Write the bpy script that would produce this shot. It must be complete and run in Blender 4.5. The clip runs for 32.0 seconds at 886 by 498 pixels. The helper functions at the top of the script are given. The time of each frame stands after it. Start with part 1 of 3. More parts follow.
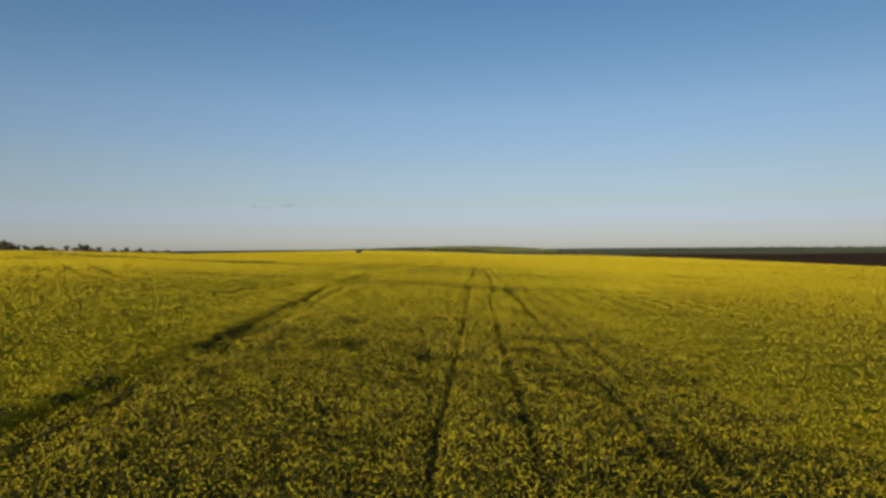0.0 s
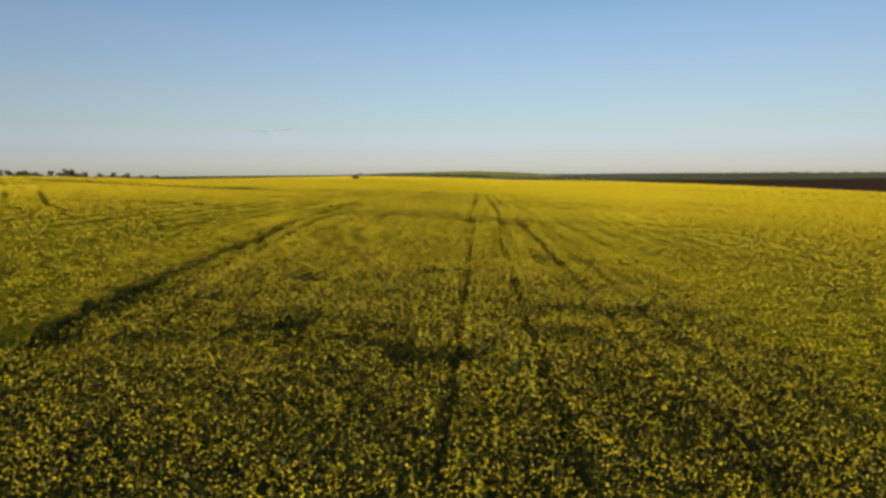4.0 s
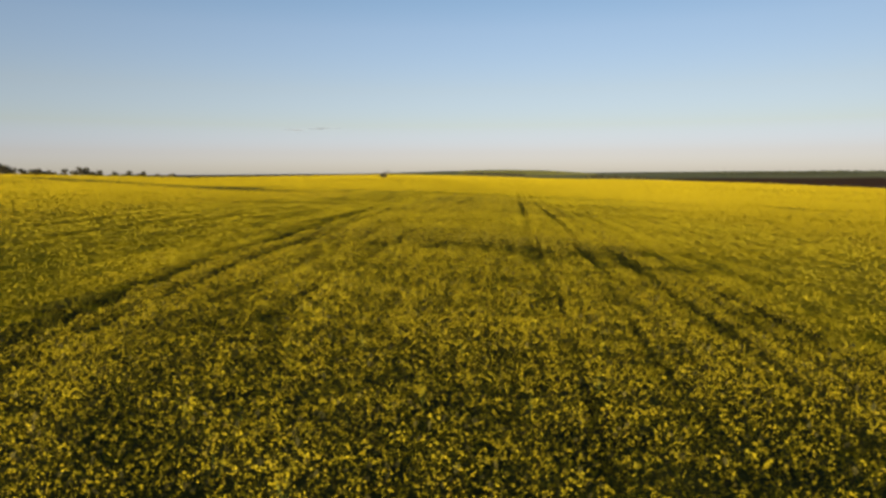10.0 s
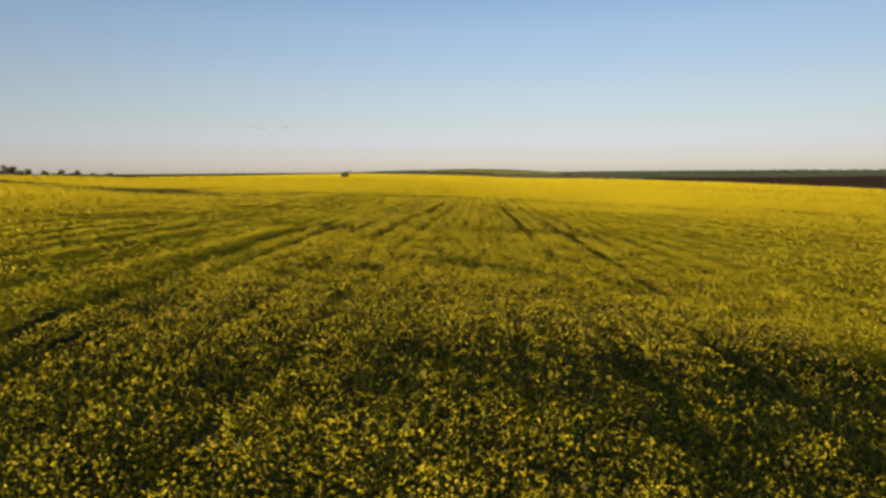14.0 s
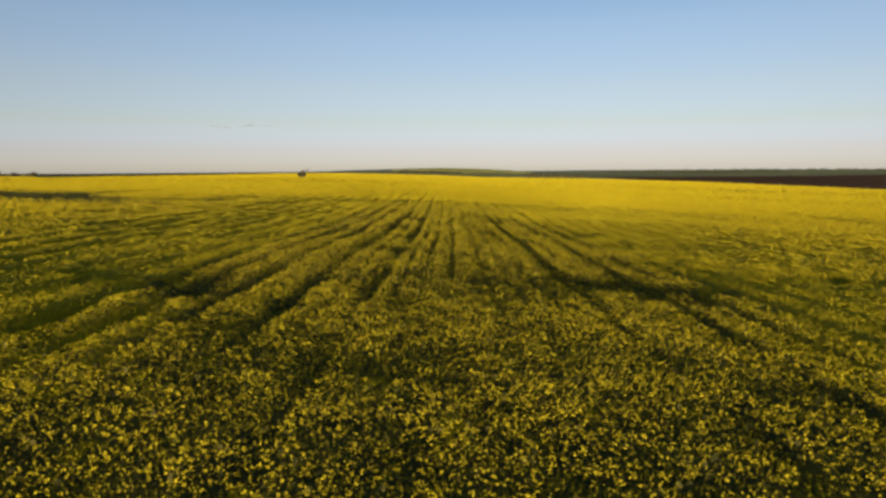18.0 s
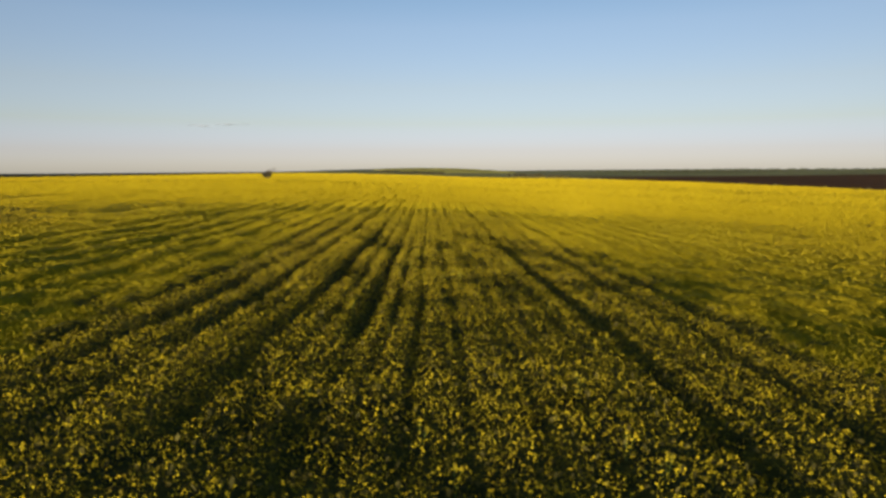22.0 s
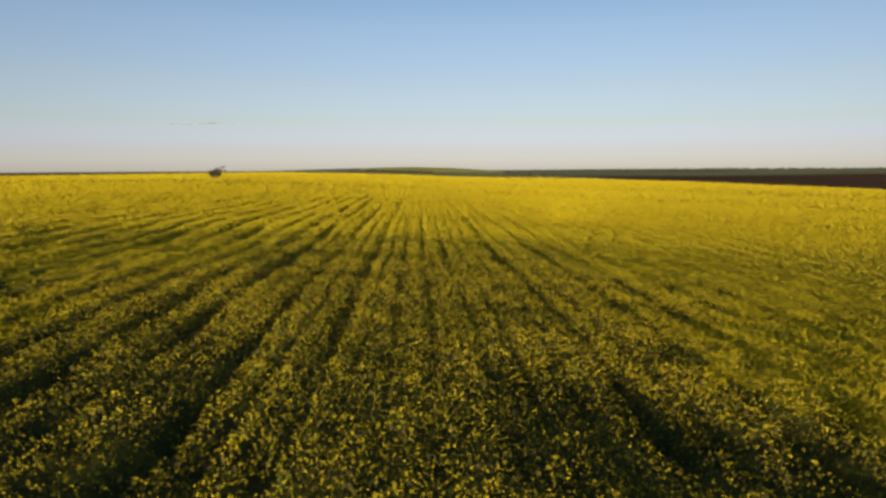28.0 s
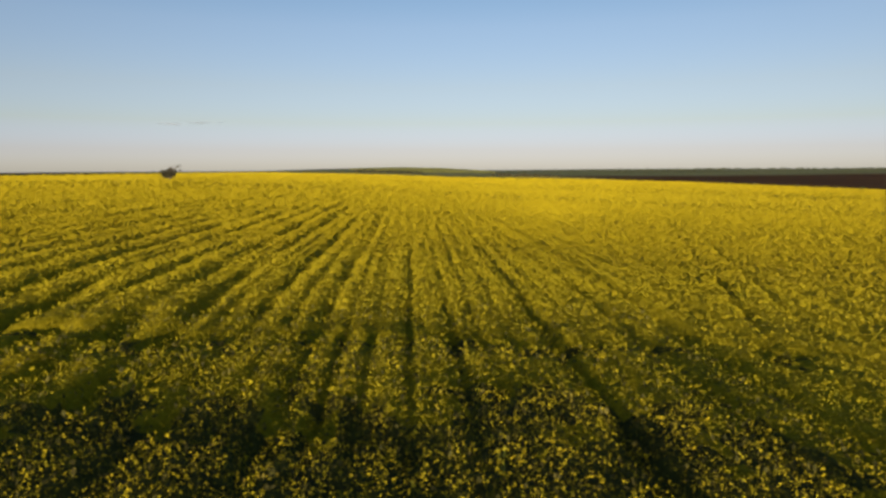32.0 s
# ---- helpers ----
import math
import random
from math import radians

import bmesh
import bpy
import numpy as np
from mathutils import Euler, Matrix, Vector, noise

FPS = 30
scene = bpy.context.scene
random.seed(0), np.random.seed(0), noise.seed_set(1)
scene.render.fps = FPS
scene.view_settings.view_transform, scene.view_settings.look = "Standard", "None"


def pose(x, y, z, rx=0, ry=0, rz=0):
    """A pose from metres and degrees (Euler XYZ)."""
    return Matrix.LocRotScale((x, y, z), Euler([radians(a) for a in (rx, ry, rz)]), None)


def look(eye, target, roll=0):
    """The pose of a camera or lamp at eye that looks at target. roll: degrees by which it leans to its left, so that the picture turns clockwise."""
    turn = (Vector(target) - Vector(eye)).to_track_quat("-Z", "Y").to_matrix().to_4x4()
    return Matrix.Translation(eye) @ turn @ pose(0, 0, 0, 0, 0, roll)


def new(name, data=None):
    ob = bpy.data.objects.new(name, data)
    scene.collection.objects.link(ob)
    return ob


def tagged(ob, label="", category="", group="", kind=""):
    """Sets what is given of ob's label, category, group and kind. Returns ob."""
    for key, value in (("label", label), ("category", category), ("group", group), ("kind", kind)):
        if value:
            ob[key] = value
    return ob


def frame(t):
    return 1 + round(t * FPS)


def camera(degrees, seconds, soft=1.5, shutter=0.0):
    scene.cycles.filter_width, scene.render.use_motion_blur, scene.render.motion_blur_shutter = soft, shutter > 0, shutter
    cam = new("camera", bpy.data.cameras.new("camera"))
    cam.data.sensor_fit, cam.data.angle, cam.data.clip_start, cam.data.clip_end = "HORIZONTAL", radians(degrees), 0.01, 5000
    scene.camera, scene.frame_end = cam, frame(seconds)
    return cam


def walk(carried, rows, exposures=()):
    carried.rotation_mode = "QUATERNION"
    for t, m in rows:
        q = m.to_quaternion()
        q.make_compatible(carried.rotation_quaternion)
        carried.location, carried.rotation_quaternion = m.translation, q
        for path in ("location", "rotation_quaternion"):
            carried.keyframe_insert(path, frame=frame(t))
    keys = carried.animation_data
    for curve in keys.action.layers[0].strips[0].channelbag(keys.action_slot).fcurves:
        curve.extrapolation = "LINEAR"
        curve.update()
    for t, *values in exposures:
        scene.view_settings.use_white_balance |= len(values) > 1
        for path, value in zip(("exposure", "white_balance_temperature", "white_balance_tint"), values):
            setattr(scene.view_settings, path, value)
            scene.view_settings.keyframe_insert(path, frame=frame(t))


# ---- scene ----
# ---------------------------------------------------------------- the camera and its flight
cam = camera(68.8, 32.0, soft=3.2)
ROLL = 0.15
PATH = [
    (0.0, pose(0.000, 0.000, 5.195, 89.96, ROLL, 3.20)),
    (0.5, pose(-0.073, 1.069, 5.159, 89.96, ROLL, 3.23)),
    (1.0, pose(-0.137, 2.217, 5.133, 89.96, ROLL, 3.21)),
    (1.5, pose(-0.192, 3.482, 5.108, 89.96, ROLL, 3.21)),
    (1.7, pose(-0.211, 4.022, 5.097, 89.93, ROLL, 3.19)),
    (1.8, pose(-0.220, 4.293, 5.092, 88.33, ROLL, 3.19)),
    (1.9, pose(-0.229, 4.563, 5.086, 85.69, ROLL, 3.18)),
    (2.0, pose(-0.238, 4.834, 5.081, 83.41, ROLL, 3.17)),
    (2.5, pose(-0.277, 6.274, 5.072, 83.41, ROLL, 3.19)),
    (3.0, pose(-0.323, 7.771, 5.087, 83.39, ROLL, 3.19)),
    (3.5, pose(-0.366, 9.292, 5.105, 83.38, ROLL, 3.21)),
    (5.5, pose(-0.594, 15.760, 4.963, 83.41, ROLL, 3.77)),
    (6.0, pose(-0.703, 17.557, 4.959, 83.36, ROLL, 4.00)),
    (6.5, pose(-0.810, 19.412, 4.961, 83.36, ROLL, 4.39)),
    (7.0, pose(-0.912, 21.328, 4.969, 83.34, ROLL, 5.60)),
    (7.5, pose(-1.047, 23.295, 4.986, 83.33, ROLL, 6.85)),
    (8.0, pose(-1.223, 25.293, 5.006, 83.33, ROLL, 7.58)),
    (8.5, pose(-1.424, 27.361, 5.022, 83.33, ROLL, 8.27)),
    (9.0, pose(-1.640, 29.535, 5.031, 83.31, ROLL, 8.83)),
    (9.5, pose(-1.897, 31.762, 5.020, 83.26, ROLL, 7.72)),
    (10.0, pose(-2.179, 34.036, 4.993, 83.26, ROLL, 6.26)),
    (10.5, pose(-2.450, 36.309, 4.972, 83.28, ROLL, 6.06)),
    (11.0, pose(-2.686, 38.686, 4.966, 83.26, ROLL, 5.95)),
    (11.5, pose(-2.955, 41.191, 4.978, 83.25, ROLL, 5.81)),
    (12.0, pose(-3.229, 43.718, 4.993, 83.23, ROLL, 5.57)),
    (12.5, pose(-3.495, 46.189, 5.007, 83.19, ROLL, 5.39)),
    (13.0, pose(-3.750, 48.787, 5.017, 83.17, ROLL, 4.82)),
    (13.5, pose(-4.006, 51.466, 5.021, 83.16, ROLL, 3.71)),
    (14.0, pose(-4.247, 54.191, 5.026, 83.17, ROLL, 3.38)),
    (14.5, pose(-4.436, 56.838, 5.020, 83.17, ROLL, 3.15)),
    (16.5, pose(-5.173, 67.547, 4.983, 83.19, ROLL, 2.08)),
    (17.0, pose(-5.324, 70.341, 4.994, 83.16, ROLL, 1.87)),
    (17.5, pose(-5.468, 73.178, 4.996, 83.13, ROLL, 1.71)),
    (18.0, pose(-5.608, 76.042, 4.994, 83.10, ROLL, 0.50)),
    (18.5, pose(-5.718, 78.883, 4.998, 83.09, ROLL, 0.10)),
    (19.0, pose(-5.780, 81.660, 4.999, 83.08, ROLL, -0.16)),
    (19.5, pose(-5.826, 84.423, 4.999, 83.07, ROLL, -0.37)),
    (20.0, pose(-5.858, 87.236, 4.993, 83.08, ROLL, -0.49)),
    (20.5, pose(-5.887, 90.112, 4.979, 83.07, ROLL, -0.59)),
    (21.0, pose(-5.921, 93.040, 4.981, 83.08, ROLL, -0.73)),
    (21.5, pose(-5.969, 95.966, 4.970, 83.10, ROLL, -0.91)),
    (22.0, pose(-6.000, 98.873, 4.962, 83.08, ROLL, -1.08)),
    (22.5, pose(-6.013, 101.756, 4.961, 83.07, ROLL, -1.23)),
    (23.0, pose(-6.021, 104.652, 4.960, 83.08, ROLL, -1.38)),
    (23.5, pose(-6.013, 107.587, 4.955, 83.07, ROLL, -1.48)),
    (24.0, pose(-5.985, 110.612, 4.952, 83.07, ROLL, -1.56)),
    (24.5, pose(-5.956, 113.753, 4.955, 83.08, ROLL, -1.65)),
    (25.0, pose(-5.918, 116.956, 4.955, 83.07, ROLL, -1.73)),
    (25.5, pose(-5.866, 120.163, 4.949, 83.08, ROLL, -1.73)),
    (27.5, pose(-5.661, 132.400, 4.666, 83.01, ROLL, -2.05)),
    (28.0, pose(-5.717, 135.332, 4.617, 83.03, ROLL, -2.20)),
    (28.5, pose(-5.715, 138.343, 4.584, 83.05, ROLL, -2.31)),
    (29.0, pose(-5.672, 141.409, 4.557, 83.06, ROLL, -2.39)),
    (29.5, pose(-5.636, 144.428, 4.534, 83.06, ROLL, -2.47)),
    (30.0, pose(-5.612, 147.370, 4.519, 83.06, ROLL, -2.58)),
    (30.5, pose(-5.587, 150.271, 4.520, 83.06, ROLL, -2.72)),
    (31.0, pose(-5.560, 153.151, 4.527, 83.04, ROLL, -2.84)),
    (31.5, pose(-5.514, 156.062, 4.528, 83.03, ROLL, -2.93)),
    (32.0, pose(-5.448, 159.029, 4.525, 83.04, ROLL, -2.98)),
]
walk(cam, PATH, ((0.0, 0.64, 5850, 4), (1.7, 0.67, 5900, 5), (2.3, 0.78, 6000, 3), (3.5, 0.87, 6050, 3), (6.0, 0.94, 6250, 6.5), (12.0, 1.0, 6500, 8.5), (25.0, 0.98, 6400, 8), (32.0, 0.96, 6350, 8)))

SKY_EL, AIR, DUST, OZONE, SKY_STRENGTH = 3.6, 1.0, 0.2, 2.5, 0.55
SKY_TINT = [(0.0, (0.208, 0.307, 0.986)), (0.03, (0.220, 0.242, 0.582)), (0.07, (0.255, 0.224, 0.319)), (0.122, (0.296, 0.225, 0.259)), (0.206, (0.314, 0.235, 0.249)), (0.285, (0.258, 0.219, 0.229)), (0.36, (0.220, 0.199, 0.219)), (1.0, (0.198, 0.176, 0.192))]
SUN_POWER, SUN_COLOR = 5.0, (1.0, 0.87, 0.66)
NEAR_DENSITY, HEAD = 185, 0.052

# ---------------------------------------------------------------- the light
SUN_AZ, SUN_EL = 12.6, 3.6            # the light travels this far right of +y, and downwards
world = bpy.data.worlds.new("evening_sky")
scene.world = world
world.use_nodes = True
wn, wl = world.node_tree.nodes, world.node_tree.links
wn.clear()
w_out, w_bg, w_sky = wn.new("ShaderNodeOutputWorld"), wn.new("ShaderNodeBackground"), wn.new("ShaderNodeTexSky")
w_sky.sky_type, w_sky.sun_disc = "NISHITA", False
w_sky.sun_elevation, w_sky.sun_rotation = radians(SKY_EL), radians(180 + SUN_AZ)
w_sky.air_density, w_sky.dust_density, w_sky.ozone_density = AIR, DUST, OZONE
w_bg.inputs["Strength"].default_value = SKY_STRENGTH
w_geo, w_sep = wn.new("ShaderNodeTexCoord"), wn.new("ShaderNodeSeparateXYZ")
w_ramp, w_mix = wn.new("ShaderNodeValToRGB"), wn.new("ShaderNodeMix")
w_mix.data_type, w_mix.blend_type = "RGBA", "MULTIPLY"
w_mix.inputs["Factor"].default_value = 1
while len(w_ramp.color_ramp.elements) < len(SKY_TINT):
    w_ramp.color_ramp.elements.new(0.5)
for e, (at, col) in zip(w_ramp.color_ramp.elements, SKY_TINT):
    e.position, e.color = at, (*col, 1)
wl.new(w_geo.outputs["Generated"], w_sep.inputs["Vector"])
wl.new(w_sep.outputs["Z"], w_ramp.inputs["Fac"])
wl.new(w_sky.outputs["Color"], w_mix.inputs["A"])
wl.new(w_ramp.outputs["Color"], w_mix.inputs["B"])
wl.new(w_mix.outputs["Result"], w_bg.inputs["Color"])
wl.new(w_bg.outputs["Background"], w_out.inputs["Surface"])

sun = new("sun", bpy.data.lights.new("sun", "SUN"))
sun.data.energy, sun.data.angle, sun.data.color = SUN_POWER, radians(0.6), SUN_COLOR
sun.matrix_basis = look((0, -60, 40), (math.sin(radians(SUN_AZ)) * 10, -60 + math.cos(radians(SUN_AZ)) * 10, 40 - 10 * math.tan(radians(SUN_EL))))

# ---------------------------------------------------------------- materials


def material(name, rough=0.8, spec=0.2):
    m = bpy.data.materials.new(name)
    m.use_nodes = True
    b = m.node_tree.nodes["Principled BSDF"]
    b.inputs["Roughness"].default_value = rough
    b.inputs["Specular IOR Level"].default_value = spec
    return m, m.node_tree.nodes, m.node_tree.links, b


def ramp(nodes, stops):
    r = nodes.new("ShaderNodeValToRGB")
    while len(r.color_ramp.elements) < len(stops):
        r.color_ramp.elements.new(0.5)
    for e, (at, col) in zip(r.color_ramp.elements, stops):
        e.position, e.color = at, (*col, 1)
    return r


def noisy(nodes, links, scale, detail=4, rough=0.6, stretch=(1, 1, 1)):
    geo, mp, n = nodes.new("ShaderNodeNewGeometry"), nodes.new("ShaderNodeMapping"), nodes.new("ShaderNodeTexNoise")
    mp.inputs["Scale"].default_value = stretch
    links.new(geo.outputs["Position"], mp.inputs["Vector"])
    links.new(mp.outputs["Vector"], n.inputs["Vector"])
    n.inputs["Scale"].default_value, n.inputs["Detail"].default_value, n.inputs["Roughness"].default_value = scale, detail, rough
    return n


def island_material(name, stops, mottle, rough=0.8, spec=0.04, thin=0.25):
    """Colour that differs from piece to piece and, more slowly, over the field; light passes through it in part."""
    m, n, l, b = material(name, rough, spec)
    geo = n.new("ShaderNodeNewGeometry")
    r = ramp(n, stops)
    l.new(geo.outputs["Random Per Island"], r.inputs["Fac"])
    big = noisy(n, l, 0.35, 5)
    tone = ramp(n, [(0.3, (1 - mottle,) * 3), (0.7, (1 + mottle * 0.4,) * 3)])
    l.new(big.outputs["Fac"], tone.inputs["Fac"])
    mix = n.new("ShaderNodeMix")
    mix.data_type, mix.blend_type = "RGBA", "MULTIPLY"
    mix.inputs["Factor"].default_value = 1
    l.new(r.outputs["Color"], mix.inputs["A"])
    l.new(tone.outputs["Color"], mix.inputs["B"])
    l.new(mix.outputs["Result"], b.inputs["Base Color"])
    if thin:
        tr, ms = n.new("ShaderNodeBsdfTranslucent"), n.new("ShaderNodeMixShader")
        l.new(mix.outputs["Result"], tr.inputs["Color"])
        ms.inputs["Fac"].default_value = thin
        l.new(b.outputs["BSDF"], ms.inputs[1])
        l.new(tr.outputs["BSDF"], ms.inputs[2])
        l.new(ms.outputs["Shader"], n["Material Output"].inputs["Surface"])
    return m


def noise_material(name, stops, scale, rough=0.9, bump=0.0, stretch=(1, 1, 1), fine=6.0, mottle=0.3):
    m, n, l, b = material(name, rough, 0.02)
    a, f = noisy(n, l, scale, 5, 0.6, stretch), noisy(n, l, scale * fine, 4)
    r = ramp(n, stops)
    l.new(a.outputs["Fac"], r.inputs["Fac"])
    tone = ramp(n, [(0.3, (1 - mottle,) * 3), (0.7, (1 + mottle * 0.5,) * 3)])
    l.new(f.outputs["Fac"], tone.inputs["Fac"])
    mix = n.new("ShaderNodeMix")
    mix.data_type, mix.blend_type = "RGBA", "MULTIPLY"
    mix.inputs["Factor"].default_value = 1
    l.new(r.outputs["Color"], mix.inputs["A"])
    l.new(tone.outputs["Color"], mix.inputs["B"])
    l.new(mix.outputs["Result"], b.inputs["Base Color"])
    if bump:
        bp = n.new("ShaderNodeBump")
        bp.inputs["Strength"].default_value, bp.inputs["Distance"].default_value = min(bump, 1.0), max(0.3, 3 * bump - 2.7)
        l.new(f.outputs["Fac"], bp.inputs["Height"])
        l.new(bp.outputs["Normal"], b.inputs["Normal"])
    return m


BLOOM = island_material("rape_blossom", [(0.0, (0.295, 0.225, 0.008)), (0.35, (0.40, 0.30, 0.009)), (0.8, (0.50, 0.375, 0.012)), (1.0, (0.295, 0.25, 0.012))], 0.18, thin=0.12)
CLUMP = island_material("rape_clump", [(0.0, (0.295, 0.215, 0.007)), (0.5, (0.365, 0.27, 0.009)), (1.0, (0.41, 0.305, 0.010))], 0.12, thin=0.12)
# blossom colour with far haze put in: paler and less yellow
HAZED_BLOOM = island_material("hazed_far_rape", [(0.0, (0.46, 0.42, 0.10)), (1.0, (0.58, 0.52, 0.15))], 0.15)
LEAF = island_material("rape_leaf", [(0.0, (0.047, 0.043, 0.012)), (0.5, (0.088, 0.076, 0.018)), (1.0, (0.15, 0.12, 0.028))], 0.3)
BUD = island_material("rape_buds_and_pods", [(0.0, (0.13, 0.11, 0.015)), (0.5, (0.26, 0.20, 0.02)), (1.0, (0.42, 0.30, 0.025))], 0.2)
STEM = noise_material("rape_stem", [(0.3, (0.07, 0.11, 0.02)), (0.7, (0.12, 0.15, 0.03))], 3.0)
UNDER = noise_material("rape_under_leaves", [(0.3, (0.038, 0.039, 0.010)), (0.5, (0.084, 0.077, 0.014)), (0.7, (0.155, 0.125, 0.018))], 0.9, 0.9, 0.6, fine=7)
# lower blossom of the far carpet, coloured brighter so its shaded gaps stay light
LIT_UNDER_BLOOM = noise_material("lit_rape_lower_blossom", [(0.3, (0.21, 0.160, 0.006)), (0.5, (0.28, 0.207, 0.007)), (0.7, (0.34, 0.25, 0.009))], 1.1, 0.9, 0.4, fine=5)
SOIL = noise_material("field_soil", [(0.3, (0.045, 0.040, 0.020)), (0.7, (0.09, 0.075, 0.035))], 0.5, 0.95, 0.5)
PLOUGHED = noise_material("ploughed_soil", [(0.3, (0.085, 0.036, 0.010)), (0.7, (0.15, 0.064, 0.020))], 0.012, 0.95, 1.1, (1, 0.25, 1), 30, 0.35)
PASTURE = noise_material("far_pasture", [(0.25, (0.16, 0.145, 0.055)), (0.5, (0.26, 0.235, 0.09)), (0.75, (0.38, 0.34, 0.14))], 0.004, 0.95, 2.0, (0.4, 1.6, 1), 16, 0.3)
BARK = noise_material("tree_bark", [(0.3, (0.06, 0.045, 0.035)), (0.7, (0.14, 0.11, 0.085))], 2.0, 0.9, 0.5)
FOLIAGE = island_material("dry_tree_leaves", [(0.0, (0.025, 0.030, 0.014)), (0.6, (0.05, 0.055, 0.022)), (1.0, (0.09, 0.085, 0.035))], 0.2, 0.8, 0.1, 0.2)
SCRUB = island_material("scrub_leaves", [(0.0, (0.035, 0.03, 0.018)), (0.6, (0.07, 0.06, 0.03)), (1.0, (0.12, 0.10, 0.05))], 0.2, 0.85, 0.1, 0.2)
ROOF = noise_material("weathered_sheet_roof", [(0.3, (0.32, 0.30, 0.28)), (0.7, (0.48, 0.46, 0.43))], 0.6, 0.55, 0.0)
BOARD = noise_material("dark_shed_boards", [(0.3, (0.05, 0.035, 0.03)), (0.7, (0.11, 0.08, 0.065))], 1.2, 0.9, 0.2)
STRAW = island_material("dry_pale_weeds", [(0.0, (0.34, 0.30, 0.10)), (1.0, (0.52, 0.45, 0.17))], 0.2, 0.8, 0.1, 0.2)

# ---------------------------------------------------------------- the lie of the land
HEIGHT = 1.2                                  # the crop's height


def lattice(ix, iy, seed):
    h = (ix.astype(np.int64) * 374761393 + iy.astype(np.int64) * 668265263 + seed * 974634777) & 0xFFFFFFFF
    h = ((h ^ (h >> 13)) * 1274126177) & 0xFFFFFFFF
    h = ((h ^ (h >> 16)) * 2246822519) & 0xFFFFFFFF
    return ((h ^ (h >> 15)) & 0xFFFFFF) / float(0xFFFFFF)


def waves(x, y, size, seed=0):
    """Smooth noise, 0 to 1, with humps of about that size."""
    u, v = np.asarray(x) / size, np.asarray(y) / size
    iu, iv = np.floor(u), np.floor(v)
    fu, fv = u - iu, v - iv
    fu, fv = fu * fu * (3 - 2 * fu), fv * fv * (3 - 2 * fv)
    a, b = lattice(iu, iv, seed), lattice(iu + 1, iv, seed)
    c, d = lattice(iu, iv + 1, seed), lattice(iu + 1, iv + 1, seed)
    return (a * (1 - fu) + b * fu) * (1 - fv) + (c * (1 - fu) + d * fu) * fv


def step(a, b, v):
    s = np.clip((v - a) / (b - a), 0, 1)
    return s * s * (3 - 2 * s)


def crop_top(x, y):
    """The mean level of the blossom over the rolling field."""
    u = np.clip(y / 130, -0.6, 1.28)
    along = 1.3 * (5.2 * u - 7.73 * u * u + 2.857 * u ** 3)
    across = np.where(x > 0, -7.3 * (1 - np.exp(-np.maximum(x, 0) / 140)), 3.2 * (1 - np.exp(np.minimum(x, 0) / 62)))
    behind = 11 * step(230, 800, -x)                      # the land falls away past the rise
    knoll = 0.9 * np.exp(-((x + 55) / 38) ** 2) * step(235, 296, y) * step(420, 320, y)
    swell = 1.7 * np.exp(-((x - 115) / 75) ** 2) * step(330, 640, y)
    return along * step(-500, -60, -np.abs(x)) + across - behind + knoll + 1.7 * step(80, 220, -x) * step(60, 220, y) + swell


def land(x, y):
    r = np.hypot(x, y - 150)
    far = step(900, 3200, r)
    right, left = step(-200, 1200, x), step(200, -1200, x)
    hills = far * (9 + 4.5 * right * (0.6 + 0.8 * waves(x, y, 700, 5)) - 12 * left + 3 * waves(x, y, 420, 6))
    hills = hills + 4.8 * np.exp(-((x - 35) / 190) ** 2 - ((y - 2700) / 500) ** 2)
    dip = -3.0 * step(240, 330, x) * step(1500, 600, x)
    return crop_top(x, y) - HEIGHT + hills + dip


FIELD_RIGHT, FIELD_LEFT, FIELD_END = 232.0, -300.0, 690.0


def field_edge(y):
    return FIELD_RIGHT + 5 * (waves(y, y * 0, 37, 8) - 0.5) - 10 * step(500, 700, y)


def nearest_view(x, y):
    """Rough least distance from which a spot of the field can come into view along the flight line."""
    line = np.interp(y, [0, 60, 160], [0, -4.5, -6.4])
    side = np.abs(x - line)
    d = np.maximum(9.5, 1.42 * side) + 24 * step(4, -4, y)
    past = y - 157
    return np.where(past > 0, np.maximum(d * 0 + 9.5, np.hypot(side, past)), d)


